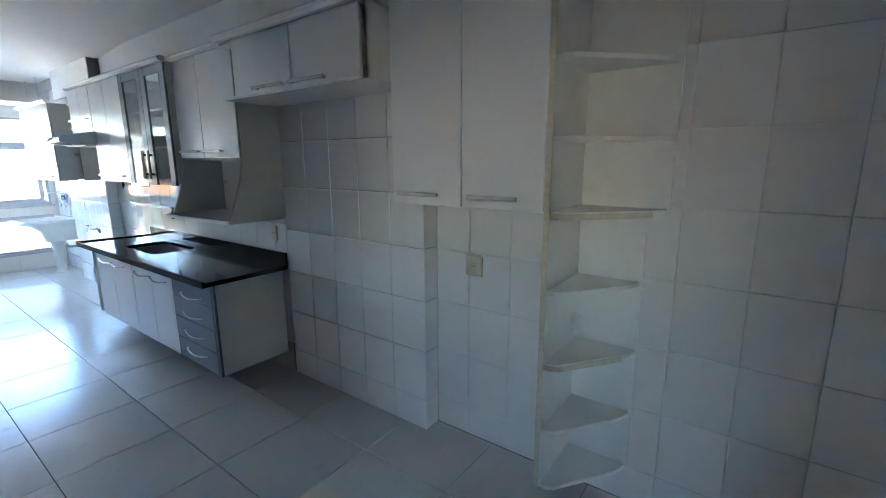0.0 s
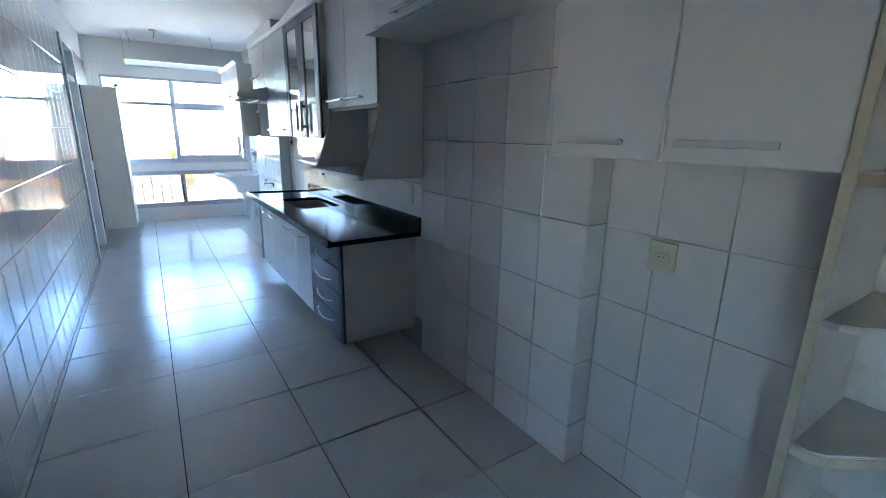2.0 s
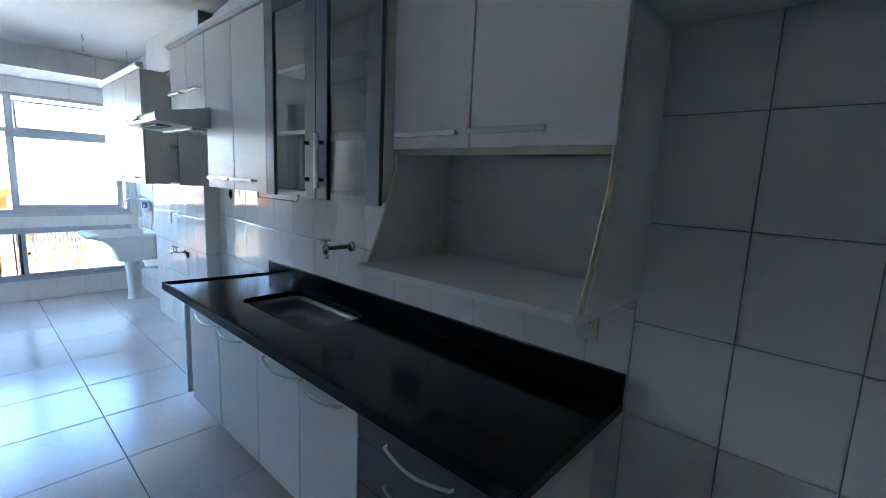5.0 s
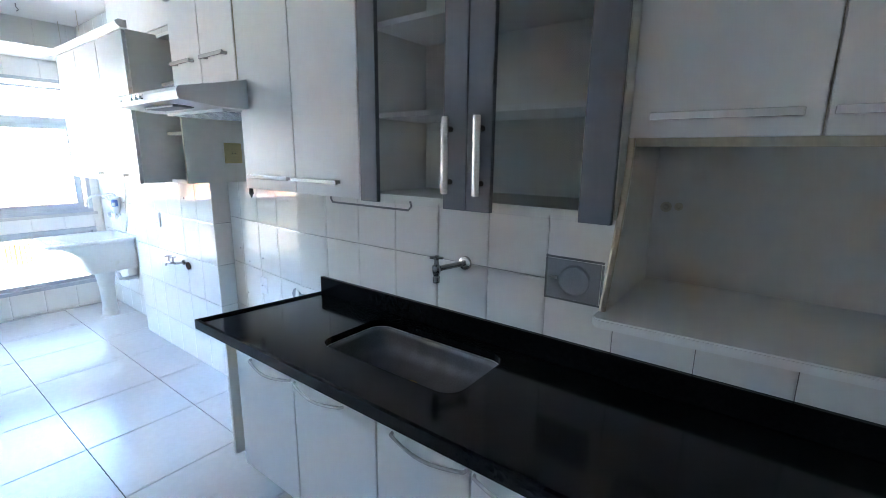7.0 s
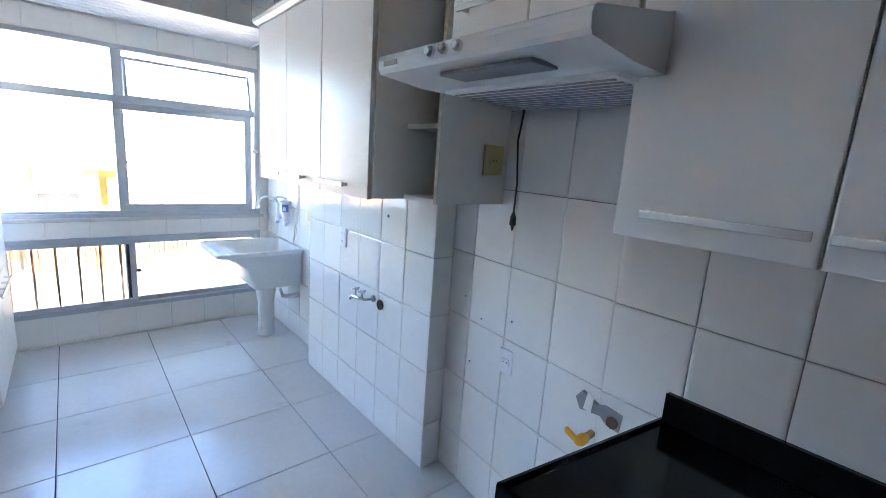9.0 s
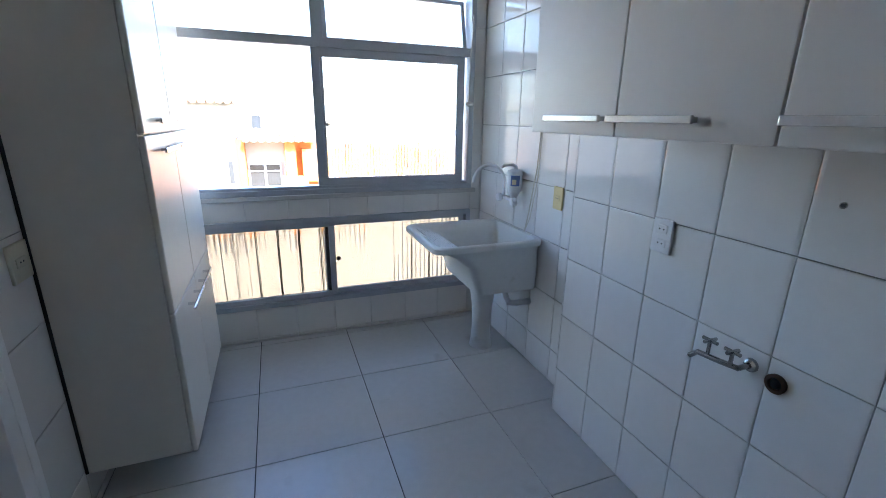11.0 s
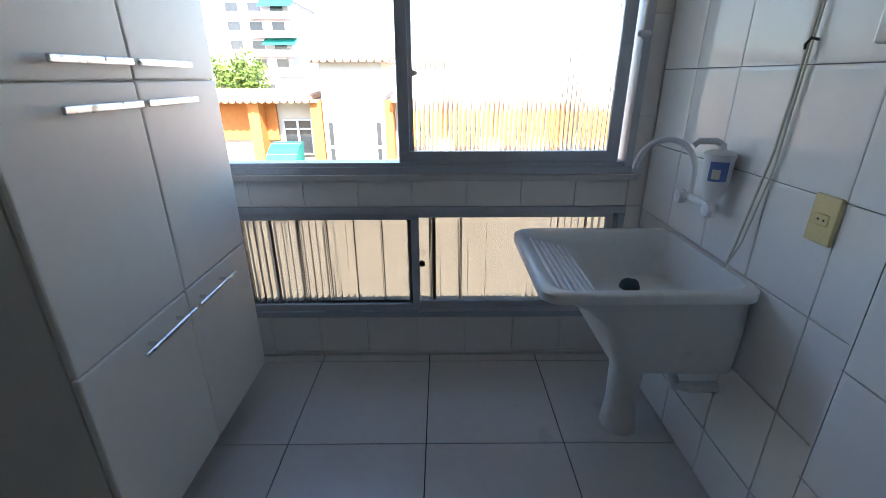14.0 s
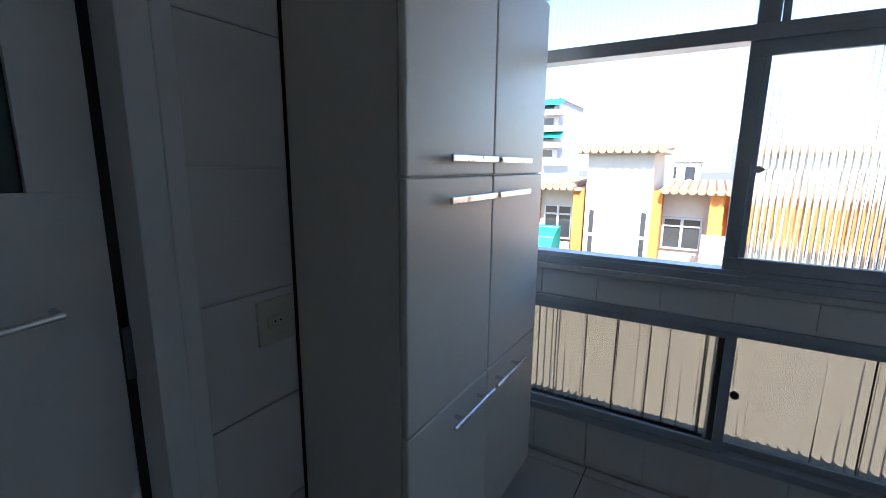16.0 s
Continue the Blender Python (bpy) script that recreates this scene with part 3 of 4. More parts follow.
# niche unit
NX = -0.322
nu = upper("niche_cabinet", "white wall cabinet with an open microwave niche below", -0.015, 0.855, 1.722, UZ, NX, doors=((-0.013, 0.475), (0.475, 0.853)), grips=((0.18, 0.465), (0.51, 0.80)), handle=0.044, material=M_CREAM)
crown(nu, NX, -0.015, 0.855, UZ)
prof = [(-0.002, 1.28), (-0.002, 1.722), (NX + 0.014, 1.722), (NX + 0.014, 1.67)]
for i in range(9):
    u = i / 8
    prof.append((NX + 0.012 - 0.118 * (u ** 1.25), 1.65 - 0.355 * u))
prof += [(-0.43, 1.28)]
for y in (-0.015, 0.837):
    p = part("side_panel", prism(prof, "y", y, y + 0.018), M_CREAM, nu, "curved cream side panel")
    part("edge_band", tube([(x - 0.001, y + 0.009, z) for x, z in prof[2:]], 0.009, 6), M_EDGE, p)
bm = prism([(x - 0.045 * max(0, min(1, y / 0.85)) * (x < -0.2), y) for x, y in rounded(-0.452, -0.002, -0.02, 0.857, 0.03, 4)], "z", 1.266, 1.29, 0.004)
part("niche_shelf", bm, M_WHITE, nu, "white rounded shelf")
part("niche_back", box(-0.014, -0.003, 0.003, 0.837, 1.29, 1.722), M_CREAM, nu)
part("niche_rail", box(NX + 0.02, NX + 0.04, 0.003, 0.837, 1.697, 1.721), M_EDGE, nu)
for y, z, r in ((0.80, 1.522, 0.016), (0.765, 1.525, 0.012)):
    part("grommet", turned([(r, 0), (r, -0.003), (r * 0.5, -0.003), (r * 0.4, -0.001)], (-0.014, y, z), "x", 14), M_IVORY, nu, "small fixing hole")

# ---- stove bay: hood and the cabinet over it ----
hc = upper("hood_cabinet", "small white cabinet above the cooker hood", 2.582, 3.23, 2.0, UZ, UX, doors=((2.582, 2.906), (2.906, 3.23)), handle=0.12, back=0.0)
crown(hc, UX, 2.582, 3.23, UZ)
hood = thing("cooker_hood", "white enamelled cooker hood with three knobs", "cooker hood", at=(-0.25, 2.94, 1.87))
sec = [(0.0, 1.862), (0.0, 1.992), (-0.38, 1.992), (-0.41, 1.982), (-0.668, 1.932), (-0.678, 1.926), (-0.682, 1.914), (-0.680, 1.890), (-0.674, 1.880), (-0.52, 1.864)]
part("shell", prism(sec, "y", 2.5, 3.185), M_HOOD, hood)
part("filter", box(-0.47, -0.06, 2.56, 3.13, 1.852, 1.866, 0.003), M_HOOD, hood)
for i in range(11):
    x = -0.45 + i * 0.035
    part("filter_slot", box(x, x + 0.012, 2.58, 3.11, 1.8495, 1.8525), M_TAPE, hood, "grey filter slot")
part("lamp_lens", box(-0.635, -0.545, 2.66, 2.96, 1.861, 1.872, 0.003), M_TAPE, hood, "grey lamp cover")
for y in (2.84, 2.89, 2.94):
    part("knob", turned([(0.013, 0), (0.013, -0.012), (0.009, -0.02)], (-0.678, y, 1.908), "x", 14), M_CHROME, hood, "chrome knob")
part("nameplate", box(-0.6835, -0.678, 3.09, 3.155, 1.898, 1.911), M_DARKV, hood, "small dark maker's mark")
part("flex", tube([(0.035, 3.235, 1.90), (0.015, 3.24, 1.75), (0.03, 3.235, 1.58), (0.015, 3.225, 1.46)], 0.004, 8), M_BLACK, hood, "black mains cable")
part("plug", turned([(0.006, 0), (0.013, -0.02), (0.014, -0.05), (0.008, -0.055), (0.003, -0.075)], (0.015, 3.225, 1.46), "z", 12), M_BLACK, hood, "black mains plug")

# ---- laundry wall cabinet ----
LX, OX = -0.488, -0.315
lz0, lz1 = 1.484, 2.335
lc = thing("laundry_cabinet", "white wall cabinet with three doors and an open end shelf", "cabinet", at=(-0.18, 4.1, lz0))
part("end_panel", box(OX, 0.06, 3.33, 3.348, lz0, lz1), M_CREAM, lc, "cream end panel")
part("edge_band", box(OX - 0.002, OX, 3.33, 3.348, lz0, lz1), M_EDGE, lc)
part("panel", box(LX + 0.02, -0.04, 3.547, 3.565, lz0, lz1), M_CREAM, lc)
part("panel", box(LX + 0.02, -0.04, 3.565, 4.815, lz0, lz0 + 0.018), M_CREAM, lc)
part("panel", box(LX + 0.02, -0.04, 3.565, 4.815, lz1 - 0.018, lz1), M_CREAM, lc)
part("panel", box(LX + 0.02, -0.04, 4.797, 4.815, lz0 + 0.018, lz1 - 0.018), M_CREAM, lc)
part("panel", box(OX, 0.04, 3.348, 3.547, lz0, lz0 + 0.018), M_CREAM, lc)
part("panel", box(OX, 0.04, 3.348, 3.547, lz1 - 0.018, lz1), M_CREAM, lc)
part("panel", box(0.022, 0.04, 3.348, 3.547, lz0 + 0.018, lz1 - 0.018), M_CREAM, lc)
for z in (1.768, 2.05):
    sf = part("shelf", box(OX + 0.004, 0.02, 3.348, 3.547, z, z + 0.018), M_CREAM, lc)
    part("edge_band", box(OX + 0.001, OX + 0.004, 3.348, 3.547, z, z + 0.018), M_EDGE, sf)
for a, b, h in ((3.547, 3.98, 3.70), (3.98, 4.4, 4.137), (4.4, 4.815, 4.43)):
    d = part("door", box(LX - 0.002, LX + 0.018, a + 0.0025, b - 0.0025, lz0 - 0.004, lz1 - 0.004, 0.003), M_WHITE, lc)
    bar_handle(d, LX - 0.002, h, h + 0.262, lz0 + 0.042)
crown(lc, LX, 3.52, 4.83, lz1)

# ---- cabinets near the entrance ----
BX = -0.395
bz0, bz1 = 2.08, 2.43
br = thing("bridge_cabinet", "white cabinet bridging the empty fridge space", "cabinet", at=(-0.2, -0.6, bz0))
part("panel", box(BX, -0.002, -1.345, -0.017, bz0, bz0 + 0.02), M_CREAM, br)
part("panel", box(BX, -0.002, -1.345, -0.017, bz1 - 0.02, bz1), M_CREAM, br)
part("panel", box(BX, -0.002, -0.197, -0.179, bz0 + 0.02, bz1 - 0.02), M_CREAM, br)
part("panel", box(BX, -0.002, -1.345, -1.325, bz0 + 0.02, bz1 - 0.02), M_CREAM, br)
part("panel", box(-0.02, -0.002, -1.325, -0.197, bz0 + 0.02, bz1 - 0.02), M_CREAM, br)
part("panel", box(-0.02, -0.002, -0.179, -0.017, bz0 + 0.02, bz1 - 0.02), M_CREAM, br)
for a, b in ((-0.775, -0.188), (-1.325, -0.775)):
    d = part("door", box(BX - 0.02, BX, a + 0.002, b - 0.002, bz0 + 0.004, bz1 - 0.01, 0.012, 3), M_WHITE, br)
    h = -0.73 if b > -0.5 else -1.08
    bar_handle(d, BX - 0.02, h, h + 0.297, bz0 + 0.034)
part("filler", box(BX, BX + 0.02, -1.345, -1.326, bz0 + 0.02, bz1 - 0.02), M_WHITE, br)
crown(br, BX - 0.02, -1.345, -0.017, bz1)

tz0 = 1.479
tl = thing("tall_wall_cabinet", "white two-door wall cabinet hung high beside the shelves", "cabinet", at=(-0.05, -1.8, tz0))
part("panel", box(-0.243, 0.128, -2.21, -2.192, tz0, 2.75), M_CREAM, tl)
part("panel", box(-0.243, 0.128, -1.385, -1.367, tz0, 2.75), M_CREAM, tl)
part("panel", box(-0.243, 0.128, -2.192, -1.385, tz0, tz0 + 0.018), M_CREAM, tl)
part("panel", box(-0.243, 0.128, -2.192, -1.385, 2.732, 2.75), M_CREAM, tl)
part("panel", box(0.116, 0.128, -2.192, -1.385, tz0 + 0.018, 2.732), M_CREAM, tl)
for a, b in ((-1.798, -1.368), (-2.21, -1.798)):
    d = part("door", box(-0.264, -0.244, a + 0.002, b - 0.002, tz0 - 0.004, 2.745, 0.008, 3), M_WHITE, tl)
    h = b - 0.31 if a > -2 else b - 0.3
    bar_handle(d, -0.264, h, h + 0.25, tz0 + 0.05)

sh = thing("corner_shelf", "cream open corner shelf unit with rounded boards", "shelf unit", at=(0, -2.4, 0.2))
part("upright", box(-0.262, 0.128, -2.236, -2.212, 0.19, 2.75, 0.002), M_CREAM, sh, "cream upright panel")
part("edge_band", box(-0.265, -0.262, -2.236, -2.212, 0.19, 2.75), M_EDGE, sh, "yellowed edge band")
for z in (0.208, 0.495, 0.815, 1.145, 1.482, 1.785, 2.092, 2.4):
    e = 0.75 if z < 1.4 else 1.0
    pl = [(0.127, -2.2365), (-0.258, -2.2365), (-0.262, -2.27), (-0.243, -2.27 - 0.045 * e), (0.02, -2.27 - 0.30 * e), (0.08, -2.27 - 0.335 * e), (0.127, -2.27 - 0.34 * e)]
    b = part("board", prism(pl, "z", z - 0.018, z, 0.003), M_CREAM, sh)
    if z in (0.815, 1.482):
        w = pl[1:5]
        part("edge_band", prism([(x - 0.003, y - 0.003) for x, y in w] + [(x + 0.001, y + 0.001) for x, y in w[::-1]], "z", z - 0.03, z - 0.005), M_EDGE, b)
part("back_panel", box(0.118, 0.128, -2.62, -2.2365, 1.47, 2.75), M_CREAM, sh, "thin cream back")
part("back_panel", box(0.118, 0.128, -2.535, -2.2365, 0.2, 1.464), M_CREAM, sh, "thin cream back")

# ---- tall larder cabinet beside the window ----
TX, ty0, ty1 = -1.757, 5.232, 6.19
tc = thing("tall_cabinet", "tall white laundry cabinet with six doors", "cabinet", at=(-1.95, 5.75, 0.15))
part("panel", box(LEFT + 0.002, TX - 0.02, ty0, ty0 + 0.018, 0.15, 2.1), M_TALL, tc)
part("panel", box(LEFT + 0.002, TX - 0.02, ty1 - 0.018, ty1, 0.15, 2.1), M_TALL, tc)
for z in (0.15, 0.775, 1.44, 2.082):
    part("panel", box(LEFT + 0.002, TX - 0.02, ty0 + 0.018, ty1 - 0.018, z, z + 0.018), M_TALL, tc)
part("panel", box(LEFT + 0.002, LEFT + 0.012, ty0 + 0.018, ty1 - 0.018, 0.168, 2.082), M_TALL, tc)
# shadow gap between cabinet and wall, drawn as a black strip
part("back_gap_shade", box(LEFT + 0.0015, LEFT + 0.012, ty0 - 0.004, ty0 - 0.0005, 0.15, 2.1), M_BLACK, tc, "black strip put in as the shadow gap at the wall")
ym = 5.71
for z0, z1 in ((0.145, 0.778), (0.782, 1.445), (1.449, 2.085)):
    for a, b in ((ty0, ym), (ym, ty1)):
        d = part("door", box(TX - 0.019, TX + 0.002, a + 0.0015, b - 0.0015, z0, z1, 0.008, 3), M_TALL, tc)
        if z0 < 0.2:
            h0, h1 = ((b - 0.285, b - 0.015) if a == ty0 else (a + 0.015, a + 0.285))
            bm = tube([(TX + 0.035, h0, 0.72), (TX + 0.035, h1, 0.72)], 0.0065, 10)
            hh = part("handle", bm, M_PEEL, d, "worn chrome rod handle")
            for y in (h0 + 0.06, h1 - 0.06):
                part("handle_post", tube([(TX + 0.033, y, 0.72), (TX + 0.001, y, 0.72)], 0.007, 8), M_CHROME, d)
        else:
            h0, h1 = ((b - 0.31, b - 0.025) if a == ty0 else (a - 0.005, a + 0.275))
            z = z0 + 0.046 if z0 > 1.4 else z1 - 0.06
            hh = part("handle", box(TX + 0.022, TX + 0.032, h0, h1, z - 0.010, z + 0.010, 0.005, 3), M_PEEL, d, "flat chrome handle with peeling plating")
            for y in (h0 + 0.05, h1 - 0.05):
                part("handle_post", tube([(TX + 0.024, y, z), (TX + 0.001, y, z)], 0.006, 8), M_CHROME, d)
part("crown", prism([(TX - 0.02, 2.1), (TX + 0.012, 2.1), (TX + 0.03, 2.112), (TX + 0.035, 2.128), (TX + 0.02, 2.14), (TX - 0.02, 2.14)], "y", ty0 - 0.01, ty1), M_TALL, tc, "rounded white cornice")

# ---- laundry sink ----
tk = thing("laundry_sink", "white resin laundry sink with a ribbed washboard on a pedestal", "sink", at=(-0.2, 5.9, 0))
kx0, kx1, ky0, ky1, kz = -0.58, 0.108, 5.545, 6.18, 0.842


def tank_ring(d, z, front=0.0, lean=0.0, r=0.07, back=0.03):
    pts = []
    for x, y in rounded(kx0 + d + front, kx1 - min(d, back), ky0 + d, ky1 - d, r, 5):
        pts.append((x, y, z - lean * max(0, (kx1 - x))))
    return pts


bm = bmesh.new()
prof = [tank_ring(0.0, kz - 0.035, 0), tank_ring(0.0, kz - 0.008, 0), tank_ring(0.008, kz, 0), tank_ring(0.03, kz, 0), tank_ring(0.04, kz - 0.015, 0.015),
        tank_ring(0.05, kz - 0.07, 0.17, r=0.06), tank_ring(0.06, kz - 0.165, 0.21, r=0.06), tank_ring(0.08, kz - 0.195, 0.23, r=0.05)]
outp = [tank_ring(0.02, kz - 0.04, 0.02, back=0.004), tank_ring(0.024, kz - 0.08, 0.12, back=0.004), tank_ring(0.03, kz - 0.15, 0.20, r=0.05, back=0.004), tank_ring(0.045, kz - 0.32, 0.24, r=0.04, back=0.004)]
rings = [[bm.verts.new(p) for p in o] for o in prof[::-1] + outp]
for a, b in zip(rings, rings[1:]):
    for k in range(len(a)):
        bm.faces.new((a[k], a[(k + 1) % len(a)], b[(k + 1) % len(a)], b[k]))
bm.faces.new(rings[0])
bm.faces.new(rings[-1][::-1])
smooth(part("basin", bm, M_TANK, tk), 50)
for i in range(7):
    x = kx0 + 0.068 + i * 0.024
    z = kz - 0.015 - 0.333 * (x - kx0 - 0.055) + 0.001
    inset = 0.075 - i * 0.003
    part("washboard_rib", tube([(x, ky0 + inset, z - 0.006), (x, ky0 + inset + 0.015, z), (x, ky1 - inset - 0.015, z), (x, ky1 - inset, z - 0.006)], 0.008, 8), M_TANK, tk)
bm = turned([(0.085, 0.0), (0.08, 0.02), (0.07, 0.12), (0.075, 0.30), (0.10, 0.46), (0.16, 0.54), (0.17, 0.56)], (-0.10, 5.93, 0.0), "z", 22)
for v in bm.verts:
    v.co.x = -0.10 + (v.co.x + 0.10) * 0.9
smooth(part("pedestal", bm, M_TANK, tk, "tapered white pedestal"), 50)
part("waste_pipe", tube([(-0.05, 5.72, 0.46), (-0.05, 5.66, 0.42), (0.0, 5.66, 0.41), (0.105, 5.66, 0.41)], 0.02, 12), M_PLASTIC, tk, "white waste pipe")
part("fixing_screw", turned([(0.012, 0), (0.012, -0.012)], (0.03, 5.60, 0.60), "y", 10), M_BLACK, tk, "dark fixing screw")
bm = turned([(0.02, 0), (0.045, 0.010), (0.036, 0.03), (0.012, 0.044)], (-0.12, 5.98, kz - 0.198), "z", 12)
for v in bm.verts:
    v.co += Vector((noise.noise(v.co * 30), noise.noise(v.co * 37), noise.noise(v.co * 41))) * 0.008
tagged(smooth(part("rag", bm, M_CLOTH)), "small crumpled dark cloth lying in the laundry sink", "cloth")

tap = thing("laundry_tap", "white plastic wall tap with a water filter and swan neck", "tap", at=(0.1, 5.9, 1.06))
part("cross_body", tube([(0.055, 5.83, 1.03), (0.055, 6.0, 1.03)], 0.014, 12), M_PLASTIC, tap)
part("inlet", tube([(0.109, 5.915, 1.03), (0.055, 5.915, 1.03)], 0.016, 12), M_PLASTIC, tap)
for y in (5.82, 6.01):
    part("knob", turned([(0.012, 0), (0.027, -0.006), (0.03, -0.02), (0.024, -0.032), (0.006, -0.036)], (0.05, y, 1.025), "x", 8), M_PLASTIC, tap, "white lobed tap knob")
pts = [(0.055, 5.99, 1.03), (0.055, 5.99, 1.10)] + [(0.055 - 0.13 * (1 - math.cos(radians(a))) * 0.72, 5.99 + 0.04 * (1 - math.cos(radians(a))), 1.12 + 0.115 * math.sin(radians(a))) for a in range(0, 175, 14)]
pts.append((pts[-1][0] - 0.003, pts[-1][1], pts[-1][2] - 0.025))
smooth(part("swan_neck", tube(pts, 0.011, 12), M_PLASTIC, tap))
smooth(part("filter_body", turned([(0.018, -0.005), (0.026, 0.01), (0.040, 0.045), (0.046, 0.075), (0.047, 0.145), (0.050, 0.150), (0.050, 0.162), (0.038, 0.17), (0.014, 0.174), (0.012, 0.195)], (0.05, 5.85, 1.05), "z", 18), M_PLASTIC, tap, "white water filter canister"))
part("filter_lever", tube([(0.05, 5.85, 1.24), (0.03, 5.856, 1.252), (-0.02, 5.87, 1.25), (-0.035, 5.873, 1.235)], 0.011, 10), M_PLASTIC, tap)
for z0, z1, a0, a1, mm, lb in ((1.125, 1.19, 30, 100, M_BLUE, "blue printed label"), (1.133, 1.165, 42, 72, M_IVORY, "pale printed panel")):
    r0 = 0.0475 if mm == M_BLUE else 0.0482
    arc = [(math.cos(radians(a0 + (a1 - a0) * k / 6)), math.sin(radians(a0 + (a1 - a0) * k / 6))) for k in range(7)]
    part("filter_label", prism([(0.05 - r0 * c, 5.85 - r0 * n) for c, n in arc] + [(0.05 - (r0 - 0.0015) * c, 5.85 - (r0 - 0.0015) * n) for c, n in arc[::-1]], "z", z0, z1), mm, tap, lb)

# cords for the drying rack
cord = thing("clothes_line_cord", "pale cords hanging down the tiled wall to the sink", "cord", at=(0.09, 5.6, 0.86))
part("cord", tube([(0.09, 5.62, 2.5), (0.085, 5.63, 1.7), (0.085, 5.66, 1.25), (0.07, 5.70, 0.95), (0.06, 5.71, 0.86)], 0.004, 6), M_ROPE, cord)
part("cord", tube([(0.095, 5.60, 2.5), (0.088, 5.625, 1.7), (0.09, 5.65, 1.2), (0.08, 5.69, 0.95), (0.06, 5.71, 0.86)], 0.003, 6), M_ROPE, cord)
part("hook", tube([(0.108, 5.63, 1.54), (0.08, 5.63, 1.545), (0.076, 5.64, 1.53), (0.082, 5.645, 1.52)], 0.004, 6), M_BLACK, cord, "small dark wall hook")

# drying rack under the laundry ceiling
rack = thing("ceiling_drying_rack", "white slatted clothes drying rack hung under the ceiling", "drying rack", at=(-0.9, 5.9, 2.5))
for i in range(8):
    y = 5.75 + i * 0.09
    part("slat", box(-1.61, -0.07, y - 0.036, y + 0.036, 2.532, 2.542, 0.003, 1), M_PLASTIC, rack)
for x in (-1.62, -0.06):
    part("end_bar", box(x - 0.012, x + 0.012, 5.70, 6.43, 2.522, 2.552, 0.004), M_YELLOW if x < -1 else M_PLASTIC, rack, "yellowed plastic end bar" if x < -1 else "")
for x in (-1.62, -0.06):
    for y in (5.78, 6.35):
        part("cord", tube([(x, y, 2.545), (x, y, LCEIL)], 0.003, 6), M_ROPE, rack)

# ceiling fixtures
lampb = thing("ceiling_rose", "small white empty lamp fitting on the ceiling", "lamp fitting", at=(-1.23, 5.35, CEIL - 0.03))
part("disc", turned([(0.05, CEIL), (0.05, CEIL - 0.012), (0.03, CEIL - 0.022)], (-1.23, 5.35, 0), "z", 18), M_PLASTIC, lampb)
part("wires", tube([(-1.23, 5.35, CEIL - 0.02), (-1.22, 5.36, CEIL - 0.07), (-1.24, 5.35, CEIL - 0.1)], 0.004, 6), M_BLACK, lampb)
hk = thing("ceiling_hook", "small steel screw hook in the white ceiling", "hook", group="ceiling hooks", at=(0, 0, 0))
part("hook_wire", tube([(0, 0, 0), (0, 0, -0.03), (0.015, 0, -0.05), (0.0, 0, -0.065)], 0.004, 6), M_STEEL, hk)
hk.location = (-1.55, 5.66, CEIL)
for x, y in ((-1.53, 6.25), (-0.515, 5.4), (-0.43, 5.95)):
    copy_thing(hk, Matrix.Translation((x, y, CEIL)))

# ---- taps, sockets, rails on the walls ----
def socket(at, face, w=0.075, h=0.12, material=None, label="cream wall socket plate", rows=1):
    """face: the turn about z that carries the plate's front from -x to where it looks."""
    ob = thing("wall_socket", label, "socket", at=at)
    ob.rotation_euler = (0, 0, radians(face))
    m = material or M_IVORY
    p = part("plate", box(-0.012, 0.0, -w / 2, w / 2, -h / 2, h / 2, 0.004, 2), m)
    p.parent = ob
    for r in range(rows):
        z = (r - (rows - 1) / 2) * h * 0.42
        q = part("insert", box(-0.0145, -0.011, -w * 0.27, w * 0.27, z - 0.015, z + 0.015, 0.003, 2), m)
        q.parent = ob
        for y in (-0.009, 0.009):
            k = part("hole", turned([(0.0032, -0.0152), (0.0032, -0.0142)], (0, y, z), "x", 8), M_BLACK)
            k.parent = ob
    return ob


socket((0.0, 0.15, 1.14), 0, label="cream socket plate above the end of the worktop")
socket((0.13, -1.63, 1.095), 0, 0.11, 0.12, label="cream double socket in the fridge recess")
socket((0.0515, 3.21, 0.795), 5, 0.075, 0.115, M_PLASTIC, "white socket cover low in the stove bay")
socket((-0.036, 4.595, 1.122), 0, 0.085, 0.125, M_PLASTIC, "white double socket on the pier", 2)
socket((0.10, 5.44, 1.11), 0, 0.08, 0.125, M_YELLOW, "yellowed socket beside the laundry sink")
socket((-0.03, 3.33, 1.665), 90, 0.11, 0.125, M_YELLOW, "yellowed socket on the cabinet end panel")
socket((LEFT, 5.16, 1.055), 180, 0.115, 0.125, M_IVORY, "cream socket beside the tall cabinet")
socket((LEFT, 0.19, 1.085), 180, 0.08, 0.12, M_IVORY, "cream socket plate on the white tiled wall")

kt = thing("kitchen_tap", "chrome wall tap with a cross handle over the sink", "tap", at=(0, 1.55, 1.22))
part("flange", turned([(0.03, 0), (0.028, -0.012), (0.016, -0.018)], (0, 1.55, 1.222), "x"), M_STEELD, kt)
KX, KY = -0.135, 1.603
part("arm", tube([(0, 1.55, 1.222), (-0.03, 1.553, 1.222), (KX, KY, 1.213)], 0.0115, 12), M_STEELD, kt)
smooth(part("valve", turned([(0.012, -0.028), (0.016, -0.014), (0.019, 0.0), (0.017, 0.014), (0.010, 0.02), (0.008, 0.045)], (KX, KY, 1.213), "z"), M_STEELD, kt))
part("spout", turned([(0.012, -0.058), (0.015, -0.055), (0.015, -0.034), (0.012, -0.028)], (KX, KY, 1.213), "z"), M_STEELD, kt)
